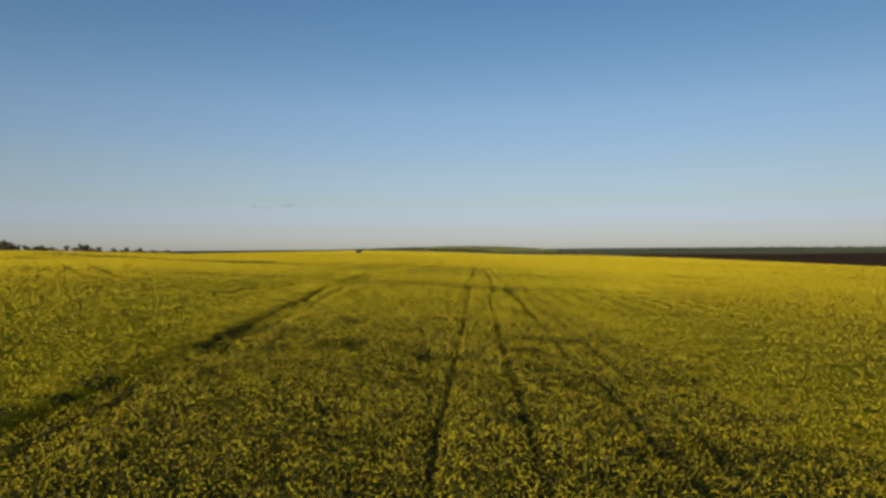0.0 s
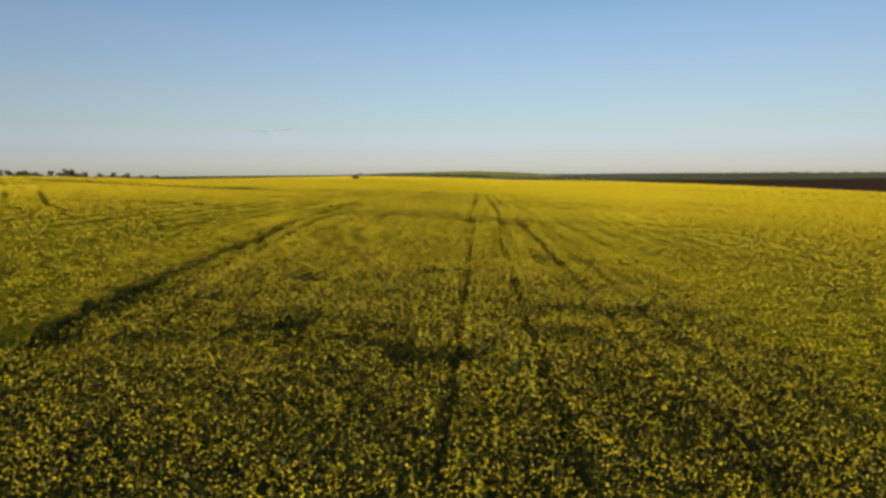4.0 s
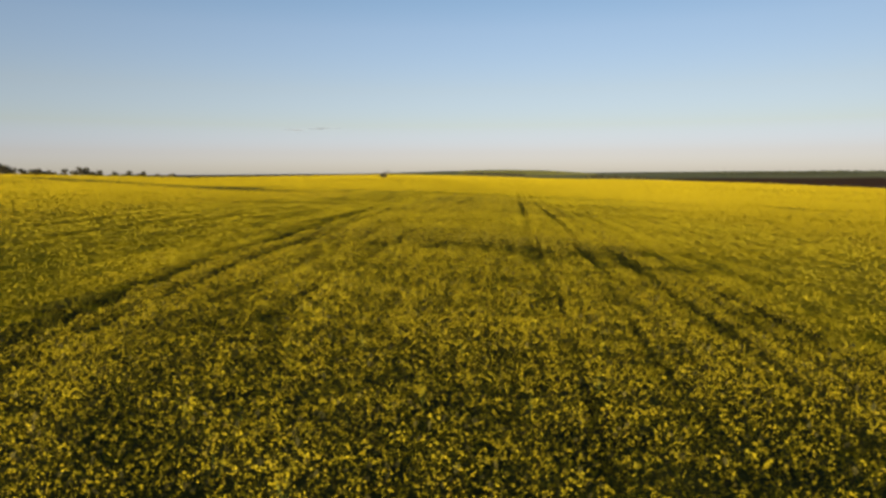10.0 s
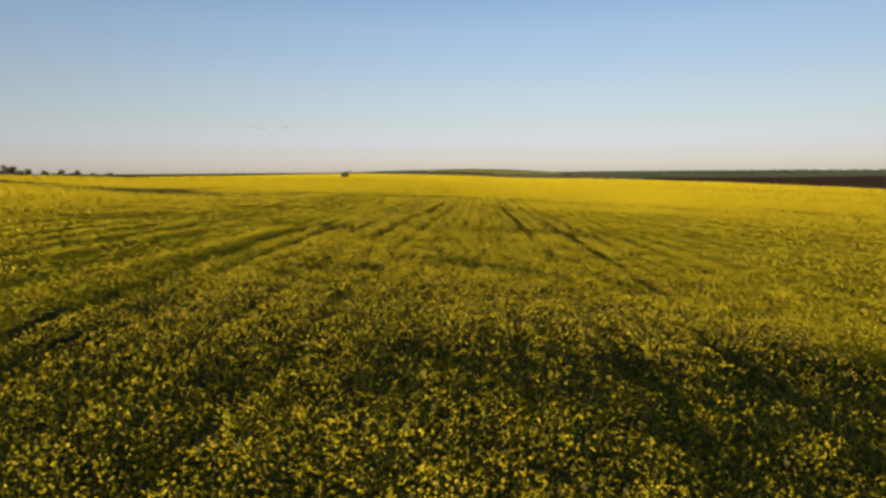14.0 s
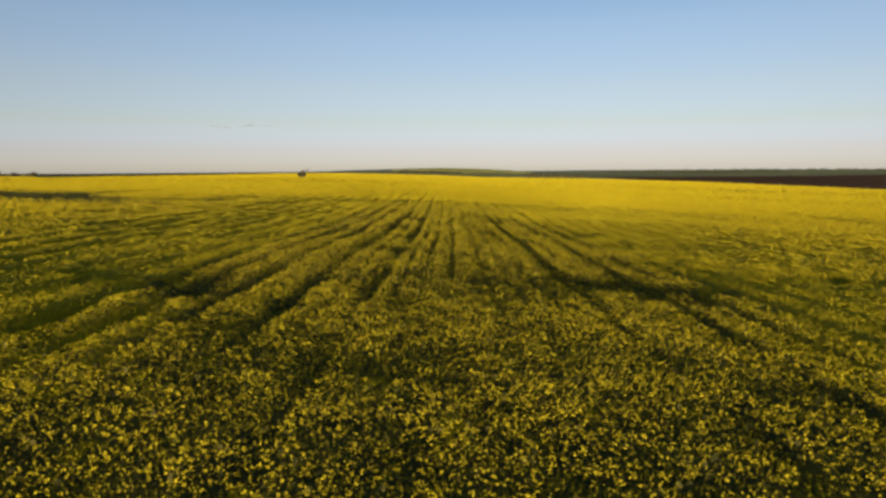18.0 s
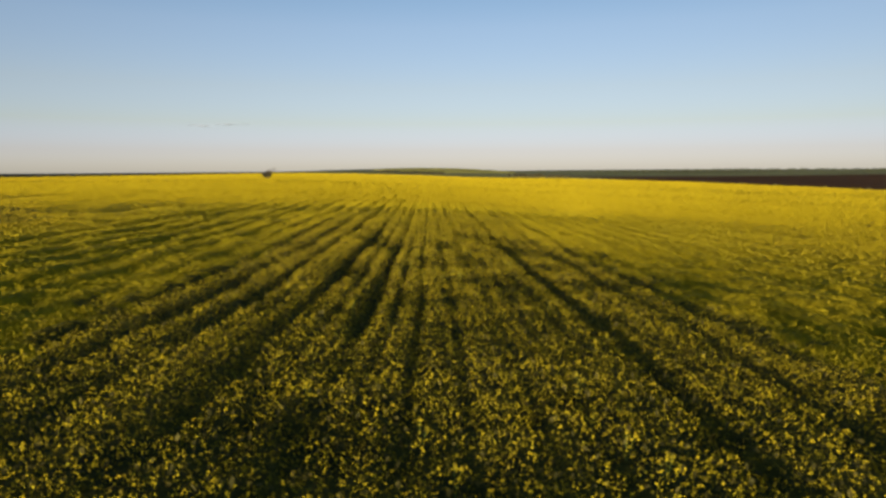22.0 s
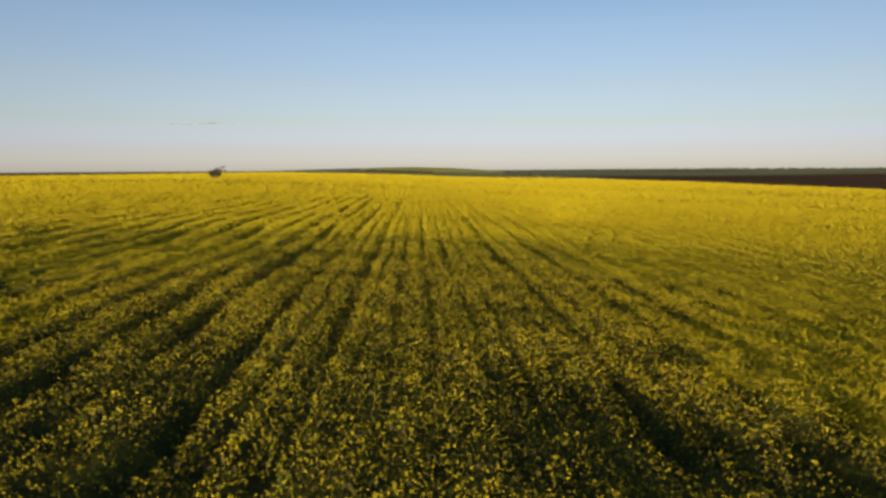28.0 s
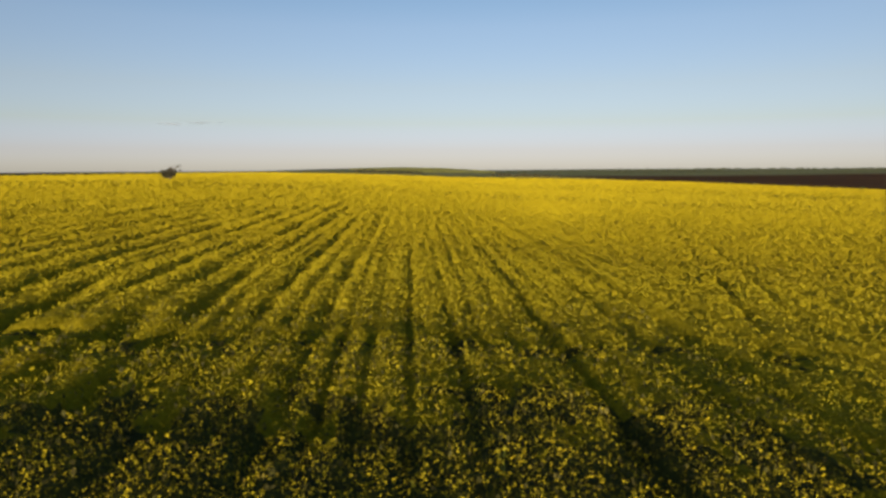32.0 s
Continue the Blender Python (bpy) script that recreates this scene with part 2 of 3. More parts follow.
# wheel tracks: the way, half width, depth
TRACKS = [
    ([(-1.05, 5), (-0.95, 25), (-0.9, 45), (-0.85, 75.6), (-0.9, 105), (-1.1, 150)], 0.22, 0.58),
    ([(1.5, 5), (1.2, 19), (1.0, 26), (0.8, 49), (1.0, 56), (1.4, 70), (1.5, 112)], 0.22, 0.56),
    ([(4.7, 10), (4.3, 21), (3.8, 26), (3.6, 31), (3.3, 42), (3.1, 52), (2.6, 66), (2.2, 107)], 0.28, 0.75),
    ([(5.9, 10), (5.5, 23), (5.1, 27), (4.9, 35), (4.2, 47), (3.5, 66)], 0.26, 0.65),
    ([(5.6, 50.4), (3.9, 61.5), (2.4, 65.5), (1.8, 72), (1.3, 88), (1.0, 96)], 0.34, 0.75),
    ([(-9.8, 5), (-10.3, 17), (-10.7, 25), (-10.8, 35), (-11.3, 44), (-12.1, 53), (-12.8, 66), (-13.1, 77), (-13.2, 104)], 0.48, 1.6),
    ([(-11.5, 5), (-11.6, 28), (-11.9, 37), (-12.5, 45), (-13.5, 55), (-14.2, 66), (-14.6, 77), (-14.9, 90), (-15.1, 107)], 0.6, 1.9),
    ([(3.4, 72), (2.6, 77.5), (2.1, 81.5), (1.6, 88), (1.6, 105), (1.2, 137)], 0.28, 0.6),
    ([(-17.8, 70), (-18.0, 80), (-18.1, 88), (-17.6, 105), (-17, 122)], 0.46, 0.95),
    ([(3.95, 171.5), (5.95, 179.5), (12.15, 198), (25.95, 237.5), (31.95, 253.5), (45.95, 286.5)], 0.24, 0.42),
    ([(6.15, 173.5), (7.75, 179.5), (13.95, 198), (27.75, 237.5), (33.75, 253.5), (47.75, 286.5)], 0.22, 0.38),
    ([(-19, 44), (-24, 50.3), (-32, 58.5), (-38, 65), (-50, 81.5), (-64, 101), (-105, 149), (-150, 205)], 0.7, 0.5),
    ([(-21.5, 43), (-26.5, 49), (-34.5, 57), (-41, 64), (-53, 80), (-67, 99.5), (-108, 147), (-150, 200)], 0.6, 0.36),
]
# a long swath with few flower heads, under leaves showing: the way, half width
SWATH = [(-30, 112), (-36, 130), (-42, 143), (-57, 161), (-75, 174.5), (-100, 194), (-135, 215), (-185, 245)], 13.0
# gaps between the drill rows, straight up the field: x, half width, depth
ROWS = [
    (-29.2, 0.60, 0.40), (-27.0, 0.60, 0.44), (-25.0, 0.58, 0.46), (-23.0, 0.56, 0.50), (-21.2, 0.56, 0.54), (-19.1, 0.56, 0.56), (-17.1, 0.56, 0.62), (-15.4, 0.54, 0.62), (-13.65, 0.50, 0.58), (-12.1, 0.50, 0.60), (-11.1, 0.20, 0.22),
    (-10.05, 0.42, 0.54), (-9.0, 0.20, 0.26), (-8.05, 0.36, 0.46), (-7.2, 0.20, 0.24), (-6.45, 0.20, 0.30), (-5.4, 0.18, 0.36), (-4.2, 0.20, 0.30), (-3.4, 0.18, 0.20),
    (-2.5, 0.20, 0.22), (-1.25, 0.34, 0.46), (-0.3, 0.22, 0.30), (1.4, 0.42, 0.50), (3.1, 0.46, 0.60), (5.0, 0.50, 0.66), (6.9, 0.52, 0.66), (8.8, 0.52, 0.64), (10.9, 0.52, 0.60), (13.0, 0.52, 0.56), (15.2, 0.52, 0.50), (17.4, 0.5, 0.44), (19.8, 0.5, 0.4),
]
# thin, low patches of crop: x, y, half width, half length, depth
PATCHES = [
    (-5.2, 29.3, 1.6, 0.6, 0.562), (-2.2, 26.4, 2, 0.6, 0.625), (-1.1, 25.4, 0.7, 0.7, 0.625), (-4.4, 27.8, 2.2, 0.5, 0.5), (-8.8, 30.7, 1.2, 0.8, 0.562), (-2.2, 36.5, 1.6, 0.5, 0.5),
    (3, 31.4, 2.6, 0.6, 0.5), (2.2, 36, 1.6, 0.5, 0.35), (-10.5, 26, 2.5, 1, 0.5), (-7.2, 33.9, 2.4, 0.7, 0.438), (-10.3, 56.4, 0.7, 0.7, 0.4), (-11.5, 50.7, 0.8, 0.6, 0.4),
    (-9.7, 48.5, 0.7, 0.6, 0.4), (-8.2, 48.8, 0.8, 0.6, 0.35), (-14.6, 95.8, 2.4, 1.5, 0.5), (-12, 94.6, 1.2, 1, 0.5), (-17.5, 98.2, 3, 1, 0.4), (0.4, 100, 1.6, 1, 0.45),
    (3.4, 99.8, 2.6, 0.8, 0.45), (2, 96.4, 1.4, 0.9, 0.4), (-10, 98.2, 0.9, 1.5, 0.45), (-8.46, 139.2, 1.3, 4, 0.3), (-9.2, 129.2, 1, 3, 0.25), (-9.91, 142.2, 1.2, 3, 0.35),
    (-12.5, 134.2, 1.2, 3, 0.3), (-14.68, 138.2, 1.4, 2.4, 0.3), (-17, 132.2, 2, 2, 0.35), (-20.5, 137.2, 3, 1.5, 0.35), (-6.61, 142.2, 1.6, 2.4, 0.3), (-0.64, 140.2, 1.6, 5, 0.35),
    (1.3, 137.2, 1.6, 2.4, 0.3), (4.74, 139.2, 2.8, 1.8, 0.3), (-4.6, 133.2, 1.6, 1.5, 0.25), (-7.85, 177, 1.6, 0.7, 0.45), (-4.05, 176.8, 2.4, 0.6, 0.4), (-0.85, 176.5, 2, 0.6, 0.5),
    (2.15, 177.1, 1.6, 0.6, 0.5), (5.55, 176.4, 1.2, 0.8, 0.45), (8.95, 174.9, 3, 0.7, 0.35), (-8.55, 170.1, 1.4, 0.7, 0.26), (-5.85, 169.5, 1.8, 0.6, 0.22), (-33, 132.7, 5, 2, 0.2),
    (-22, 112.2, 5, 2, 0.2), (-28, 119.2, 6, 2, 0.2), (9, 118.2, 3, 1.4, 0.3), (6, 109.2, 3, 1, 0.3), (12, 105.2, 4, 1.4, 0.3), (-4.7, 28.1, 1.8, 0.6, 0.562),
    (-1.6, 25.7, 1, 0.6, 0.562), (-9.9, 29.4, 1, 0.6, 0.5), (-8, 28.2, 1.3, 0.5, 0.5), (-6.9, 26.9, 1, 0.5, 0.5), (2, 28.2, 1, 0.5, 0.438), (-0.1, 37.6, 1.3, 0.6, 0.42),
    (-5.6, 40.2, 1.2, 0.6, 0.4), (-6.9, 38.2, 1, 0.6, 0.4), (-13, 43.6, 1.8, 0.8, 0.45), (-11.4, 43.6, 1, 0.6, 0.35), (0.1, 41.5, 0.9, 0.5, 0.38), (2.9, 42, 0.9, 0.6, 0.38),
    (-7.6, 50.7, 1.2, 0.6, 0.42), (-2.2, 51.3, 0.7, 0.5, 0.35), (-11.8, 54.1, 0.7, 0.8, 0.35), (-6, 79.2, 0.8, 0.9, 0.35), (-10.6, 81.9, 0.6, 0.9, 0.4), (0.8, 83.8, 0.6, 1, 0.4),
    (-20.4, 92.3, 1.4, 1, 0.4), (-10.3, 79, 0.6, 0.9, 0.38), (-8.5, 76.9, 0.6, 0.8, 0.38), (-10.1, 92.9, 1, 1.2, 0.45), (-12, 91.1, 1.2, 1, 0.42), (-0.1, 100.6, 1, 0.8, 0.4),
    (1.2, 98.6, 1, 1, 0.42), (-5.6, 106.9, 1.2, 0.6, 0.3), (-1.8, 108.6, 0.7, 1, 0.38), (-12.5, 110.4, 1, 1.2, 0.35), (-18.8, 118.5, 2, 1.2, 0.42), (-1, 118.3, 0.6, 1.5, 0.35),
    (-6.1, 129.2, 1.2, 0.6, 0.35), (-0.9, 131.4, 1, 1.4, 0.42), (0.2, 125.9, 1.4, 0.8, 0.35), (1.8, 132.7, 1.2, 1, 0.35), (-9.7, 127.4, 0.9, 1.4, 0.35), (-1.4, 146.2, 0.7, 1.2, 0.38),
    (-12.4, 148.1, 1, 1.2, 0.35), (-9.5, 145.4, 0.8, 1.4, 0.35), (0.2, 145.1, 1.2, 0.7, 0.35), (0.4, 151.5, 1, 0.9, 0.35), (-1.5, 169, 0.7, 1.4, 0.22), (-6.8, 170.5, 0.9, 0.8, 0.2),
    (-11.2, 171, 1, 0.9, 0.25), (-11.8, 165.2, 0.9, 0.9, 0.38), (4.9, 175.2, 1, 0.6, 0.35), (6.8, 171.4, 1, 0.7, 0.35), (-14, 170.5, 1.6, 0.8, 0.4), (-17.5, 172, 2, 0.8, 0.4),
    (-13, 176, 1.6, 0.7, 0.4), (-16.5, 177, 1.8, 0.7, 0.38), (-10.3, 176.2, 1, 0.7, 0.4), (-20.5, 174.5, 2.2, 0.8, 0.36), (-3.2, 172.3, 0.9, 0.6, 0.36), (9.8, 170.5, 1.6, 0.7, 0.36),
    (13, 173, 2, 0.8, 0.36), (-9, 62.5, 4, 2, 0.3), (-4.5, 66.5, 7, 3.4, 0.26), (2, 69, 6, 3.4, 0.26), (8.5, 67.4, 6, 2.2, 0.26), (15, 70.4, 7, 2, 0.3),
    (4.2, 62.4, 2.5, 1.8, 0.26), (7, 60, 2.2, 1.3, 0.26), (0.4, 144.2, 0.8, 0.9, 0.4), (1.6, 147.5, 1.2, 0.8, 0.35), (2.8, 150, 1.4, 0.7, 0.3),
]


def dips(x, y):
    """How far the crop is pressed down by wheels, how thin it stands in poor patches, and where the swath drops its
    flower heads, each 0 to about 1.
    """
    x, y = np.asarray(x, float), np.asarray(y, float)
    out = np.zeros(np.broadcast(x, y).shape)
    poor = np.zeros(out.shape)
    rough = 1.5 * waves(x, y * 0.55, 1.3, 21) + 0.9 * waves(x, y, 5.0, 22) - 0.45
    for way, half, deep in TRACKS:
        ys = [q[1] for q in way]
        near = (y > ys[0]) & (y < ys[-1])
        if not near.any():
            continue
        cx = np.interp(y[near], ys, [q[0] for q in way]) + 0.13 * (waves(y[near], y[near] * 0, 6.0, int(abs(way[0][0]) * 10)) - 0.5)
        fade = step(ys[0], ys[0] + 6, y[near]) * step(ys[-1], ys[-1] - 30, y[near])
        out[near] += 0.62 * deep * fade * np.exp(-((x[near] - cx) / (0.5 * half)) ** 2) * np.clip(rough[near], 0.6 if deep > 1 else 0.12, 1.2)
    frayed_x, frayed_y = x + 1.6 * (waves(x, y, 1.1, 31) - 0.5), y + 1.6 * (waves(x, y, 1.1, 32) - 0.5)
    for px, py, rx, ry, deep in PATCHES:
        near = (np.abs(x - px) < 3 * rx + 1) & (np.abs(y - py) < 3 * ry + 1)
        if near.any():
            poor[near] += 0.75 * deep * np.exp(-((frayed_x[near] - px) / rx) ** 2 - ((frayed_y[near] - py) / (0.8 * ry)) ** 2)
    way, half = SWATH
    ys = [q[1] for q in way]
    off = (x - np.interp(y, ys, [q[0] for q in way])) / half
    green = 0.95 * np.exp(-off * off) * step(ys[0] + 22, ys[0] + 52, y) * step(ys[-1], ys[-1] - 20, y) * np.clip(0.35 + 1.1 * waves(x * 0.3, y, 4.0, 33), 0, 1)
    return out, poor, green


def drilled(x, y):
    """The gaps between the drill rows, 0 to about 0.6."""
    x, y = np.asarray(x, float), np.asarray(y, float)
    out = np.zeros(np.broadcast(x, y).shape)
    sway = x - 0.16 * (waves(y * 0, y, 17.0, 40) - 0.5) - 0.08 * (waves(x, y, 3.0, 39) - 0.5)
    come = 0.5 * step(38, 52, y) + 0.5 * step(74, 92, y)
    for cx, half, deep in ROWS:
        near = (np.abs(sway - cx) < 2.2 * half) & (come > 0)
        if near.any():
            yy = y[near]
            firm = np.clip(1.3 * waves(yy, yy * 0 + 3.7 * cx, 7.0, 41) + 1.2 * waves(yy, yy * 0 + 3.7 * cx, 1.7, 37) - 0.4, 0.1 + 0.22 * (half > 0.4), 1.25)
            out[near] += deep * firm * np.exp(-((sway[near] - cx) / (0.62 * half)) ** 2)
    first = 1 - 0.35 * np.maximum(step(118, 104, y), step(148, 156, y) * step(171, 163, y)) * step(12, 7, np.abs(x + 4))        # stretches where the middle rows are faint
    comb = (np.cos(2 * np.pi * sway / 0.56) * 0.5 + 0.5) ** 4 * step(16, 11, np.abs(x + 4)) * np.clip(1.9 * waves(x, y * 0.12, 1.1, 36) - 0.4, 0, 1)
    late = step(176, 192, y)
    out = out * (1 - 0.45 * step(2, 4, x) * step(138, 147, y))
    return (out * first * (1 - 0.6 * late) * (1 - 0.3 * step(10, 18, np.abs(x + 3)) * late) + (0.12 + 0.06 * late) * comb) * come * step(300, 230, y)


def unevenness(x, y):
    """Clumps and gentle waves in the crop's top, in metres; finer where the flight never comes near."""
    d = nearest_view(x, y)
    near, mid = step(40, 13, d), step(110, 34, d)
    near = near * (1 - 0.45 * step(178, 190, y))
    clumps = (0.18 * (waves(x, y, 0.45, 42) - 0.5) + 0.15 * (waves(x, y * 0.8, 1.4, 43) - 0.5)) * (0.04 + 0.11 * mid + 0.85 * near) * (1 - 0.35 * step(78, 100, y))
    wide = (0.06 + 0.14 * mid + 0.8 * near) * 0.11 * (waves(x, y * 1.3, 4.5, 44) - 0.5)
    return clumps + wide + (0.05 + 0.11 * near) * (waves(x, y, 13, 45) - 0.5)


def vigour(x, y):
    """Where whole stretches stand thin (above nought) or dense (below); the left is also thinned to dim it."""
    thin = 0.17 * step(112, 123, y) * step(156, 148, y) * (1 - step(142, 147, y) * step(-1, 3, x)) * step(45, 15, np.abs(x + 5)) * (0.35 + 1.3 * waves(x, y * 0.5, 1.2, 71) * waves(x, y, 3.0, 72) * 2)
    left = 0.12 * step(6.5, 11, -x) * step(70, 30, -x) * step(85, 100, y) * np.clip(2.2 * waves(x, y * 0.45, 1.9, 73) - 0.5 + 0.6 * (waves(x, y, 0.9, 74) - 0.5), 0, 1)
    late = 0.13 * step(166, 172, y) * step(184, 179, y) * step(45, 15, np.abs(x + 5)) * (0.4 + 1.2 * waves(x, y * 0.6, 1.4, 75))
    right = 0.28 * step(98, 106, y) * step(147, 139, y) * step(-1, 5, x) * step(75, 30, x) * np.clip(2.0 * waves(x + 0.35 * y, y * 0.4, 1.2, 76) + 1.2 * waves(x, y, 0.6, 77) - 0.9, 0, 0.9)
    # fewer heads on the left stand in for the weaker light returned there
    side = 0.15 * step(9, 24, -x) * step(270, 200, y)
    return thin + left + late + right + side - 0.16 * step(69, 74, y) * step(98, 90, y)


def full(x, y):
    """Stretches where the blossom closes to an even cover."""
    edge = y + 0.4 * np.clip(x + 1, -2, 12)
    return np.maximum(step(71, 75, edge) * step(99, 93, y), step(145, 150, y) * step(164, 158, y) * step(-2, 3, x))


def soft_cap(d):
    return np.where(d > 0.45, 0.45 + 0.4 * np.tanh((d - 0.45) / 0.4), d)


def crop_height(x, y):
    """The level of the blossom, and how thin it stands there."""
    wheels, poor, green = dips(x, y)
    rows, weak = drilled(x, y), vigour(x, y)
    lush = step(34, 40, y) * step(68, 61, y)                  # a stretch that stands full: its hollows are shallow and green
    low = (0.8 - 0.25 * lush) * (wheels + rows) + (0.75 - 0.3 * lush) * poor + 0.8 * weak
    return crop_top(x, y) + unevenness(x, y) - np.maximum(soft_cap(low), 0), np.maximum(soft_cap(wheels + rows + poor + weak - 0.08 * lush), 0) + green


# ---------------------------------------------------------------- mesh helpers


def mesh_of(name, verts, faces, mats, sizes=None):
    """A mesh from arrays: verts (n, 3), faces (m, k)."""
    me = bpy.data.meshes.new(name)
    verts, faces = np.asarray(verts, np.float32), np.asarray(faces, np.int32)
    k = faces.shape[1]
    me.vertices.add(len(verts))
    me.vertices.foreach_set("co", verts.ravel())
    me.loops.add(faces.size)
    me.loops.foreach_set("vertex_index", faces.ravel())
    me.polygons.add(len(faces))
    me.polygons.foreach_set("loop_start", np.arange(0, faces.size, k, dtype=np.int32))
    me.polygons.foreach_set("loop_total", np.full(len(faces), k, np.int32))
    for m in mats:
        me.materials.append(m)
    me.update(calc_edges=True)
    return me


def sheet(xs, ys, zfun):
    gx, gy = np.meshgrid(xs, ys)
    z = zfun(gx.ravel(), gy.ravel())
    n, m = len(xs), len(ys)
    i = (np.arange(m - 1)[:, None] * n + np.arange(n - 1)[None]).ravel()
    return np.stack([gx.ravel(), gy.ravel(), z], 1), np.stack([i, i + 1, i + n + 1, i + n], 1)


def graded(lo, hi, a, b, fine, grow):
    """Grid lines from lo to hi, close together between a and b."""
    mid = list(np.arange(a, b, fine))
    out, s, v = [], fine, mid[-1]
    while v < hi:
        s *= grow
        v += s
        out.append(v)
    low, s, v = [], fine, a
    while v > lo:
        s *= grow
        v -= s
        low.append(v)
    return np.array(low[::-1] + mid + out)


def part(name, me, parent, label=""):
    ob = new(name, me)
    ob.parent = parent
    if label:
        ob["label"] = label
    return ob


# ---------------------------------------------------------------- the ground, one sheet to the horizon
gxs = graded(-4300, 4300, -40, 30, 4.0, 1.07)
gys = graded(-500, 4700, 0, 260, 4.0, 1.05)
gv, gf = sheet(gxs, gys, land)
ground_mesh = mesh_of("ground", gv, gf, [SOIL, PLOUGHED, PASTURE])
fc = gv[gf].mean(1)
slot = np.full(len(gf), 2, np.int32)
slot[(fc[:, 0] > FIELD_LEFT - 30) & (fc[:, 0] < FIELD_RIGHT) & (fc[:, 1] < FIELD_END + 10)] = 0
slot[(fc[:, 0] >= FIELD_RIGHT) & (fc[:, 0] < 950 + 0.2 * fc[:, 1]) & (fc[:, 1] < 1500)] = 1
ground_mesh.polygons.foreach_set("material_index", slot)
ground_mesh.polygons.foreach_set("use_smooth", np.ones(len(gf), bool))
tagged(new("ground", ground_mesh), "rolling farmland of soil, ploughed earth and pasture to the horizon", "ground", kind="structure")

# ---------------------------------------------------------------- the crop
rng = np.random.default_rng(7)


def scatter(x0, x1, y0, y1, per_m2):
    n = int((x1 - x0) * (y1 - y0) * per_m2)
    return rng.uniform(x0, x1, n), rng.uniform(y0, y1, n)


def in_field(x, y):
    return (x < field_edge(y)) & (x > FIELD_LEFT) & (y < FIELD_END) & (y > -80) & ~((x < -128) & (y > 276))


def in_view(x, y):
    """The sweep of the flight, where the crop stands in full detail."""
    return in_field(x, y) & (y > 4) & (x > -11 - 0.95 * np.maximum(y, 0)) & (x < 9 + 0.82 * np.maximum(y, 0))


carpet_x = graded(FIELD_LEFT, FIELD_RIGHT, -24, 12, 0.22, 1.06)
carpet_y = graded(-80, FIELD_END, 6, 185, 0.28, 1.035)
carpet_x = carpet_x[(carpet_x > FIELD_LEFT - 20) & (carpet_x < FIELD_RIGHT)]


def under_level(x, y):
    top, d = crop_height(x, y)
    near = step(26, 13, nearest_view(x, y))
    near = near * (1 - 0.25 * full(x, y))
    return np.maximum(top - (0.15 + 0.25 * near) - 0.10 * near * waves(x, y, 0.3, 50), crop_top(x, y) - HEIGHT + 0.14)


cv, cf = sheet(carpet_x, carpet_y, under_level)
cc = cv[cf].mean(1)
cf = cf[in_field(cc[:, 0], cc[:, 1])]
field_mesh = mesh_of("canola_field", cv, cf, [UNDER, LIT_UNDER_BLOOM])
cc = cv[cf].mean(1)
# away from the flight the yellower colour lifts the shade between the heads
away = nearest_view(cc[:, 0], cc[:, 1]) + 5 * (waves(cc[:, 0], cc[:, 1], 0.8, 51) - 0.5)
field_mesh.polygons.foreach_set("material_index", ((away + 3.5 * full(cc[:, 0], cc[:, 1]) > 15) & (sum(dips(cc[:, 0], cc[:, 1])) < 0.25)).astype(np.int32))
field = tagged(new("canola_field", field_mesh),
               "dense crop of yellow flowering rapeseed with dark wheel tracks", "crop field", kind="stuff")


def heads(x, y, z, rad, high, sides, closed):
    """Upright pointed tufts of blossom, each leaning a little its own way."""
    n = len(x)
    turn = rng.uniform(0, 2 * np.pi, n)[:, None] + np.arange(sides)[None] * 2 * np.pi / sides
    wob = rng.uniform(0.75, 1.25, (n, sides))
    lean = rng.normal(0, 0.35, (n, 2)) * rad[:, None]
    ring = np.stack([x[:, None] + rad[:, None] * wob * np.cos(turn), y[:, None] + rad[:, None] * wob * np.sin(turn),
                     z[:, None] + high[:, None] * rng.uniform(-0.15, 0.15, (n, sides))], 2)
    ring[:, :, 2] -= 0.3 * high[:, None]
    tip = np.stack([x + lean[:, 0], y + lean[:, 1], z + high * 0.6], 1)[:, None]
    verts = [ring, tip]
    k = sides + 1
    ids = [(j, (j + 1) % sides, sides) for j in range(sides)]
    if closed:
        verts.append(np.stack([x - lean[:, 0], y - lean[:, 1], z - high * 0.55], 1)[:, None])
        ids += [((j + 1) % sides, j, sides + 1) for j in range(sides)]
        k += 1
    v = np.concatenate(verts, 1).reshape(-1, 3)
    f = (np.arange(n)[:, None, None] * k + np.array(ids)[None]).reshape(-1, 3)
    return v, f


def petals(x, y, z, rad, count, deep=1.0, wide=1.0, tall=0.9):
    """Loose heads: each a handful of small petals that face all ways."""
    n = len(x)
    o = rng.normal(0, 0.5, (n, count, 3)) * rad[:, None, None] + np.stack([x, y, z], 1)[:, None]
    o[:, :, 2] = z[:, None] + (o[:, :, 2] - z[:, None]) * np.minimum(1, 0.16 / rad)[:, None]
    a, b = rng.normal(0, 1, (n, count, 3)), rng.normal(0, 1, (n, count, 3))
    a *= rad[:, None, None] * 0.74 / np.linalg.norm(a, axis=2, keepdims=True)
    b *= rad[:, None, None] * 0.74 / np.linalg.norm(b, axis=2, keepdims=True)
    a *= (wide, deep, tall)
    b *= (wide, deep, tall)
    v = np.stack([o + a, o + b, o - 0.6 * (a + b)], 2).reshape(-1, 3)
    return v, np.arange(len(v)).reshape(-1, 3)


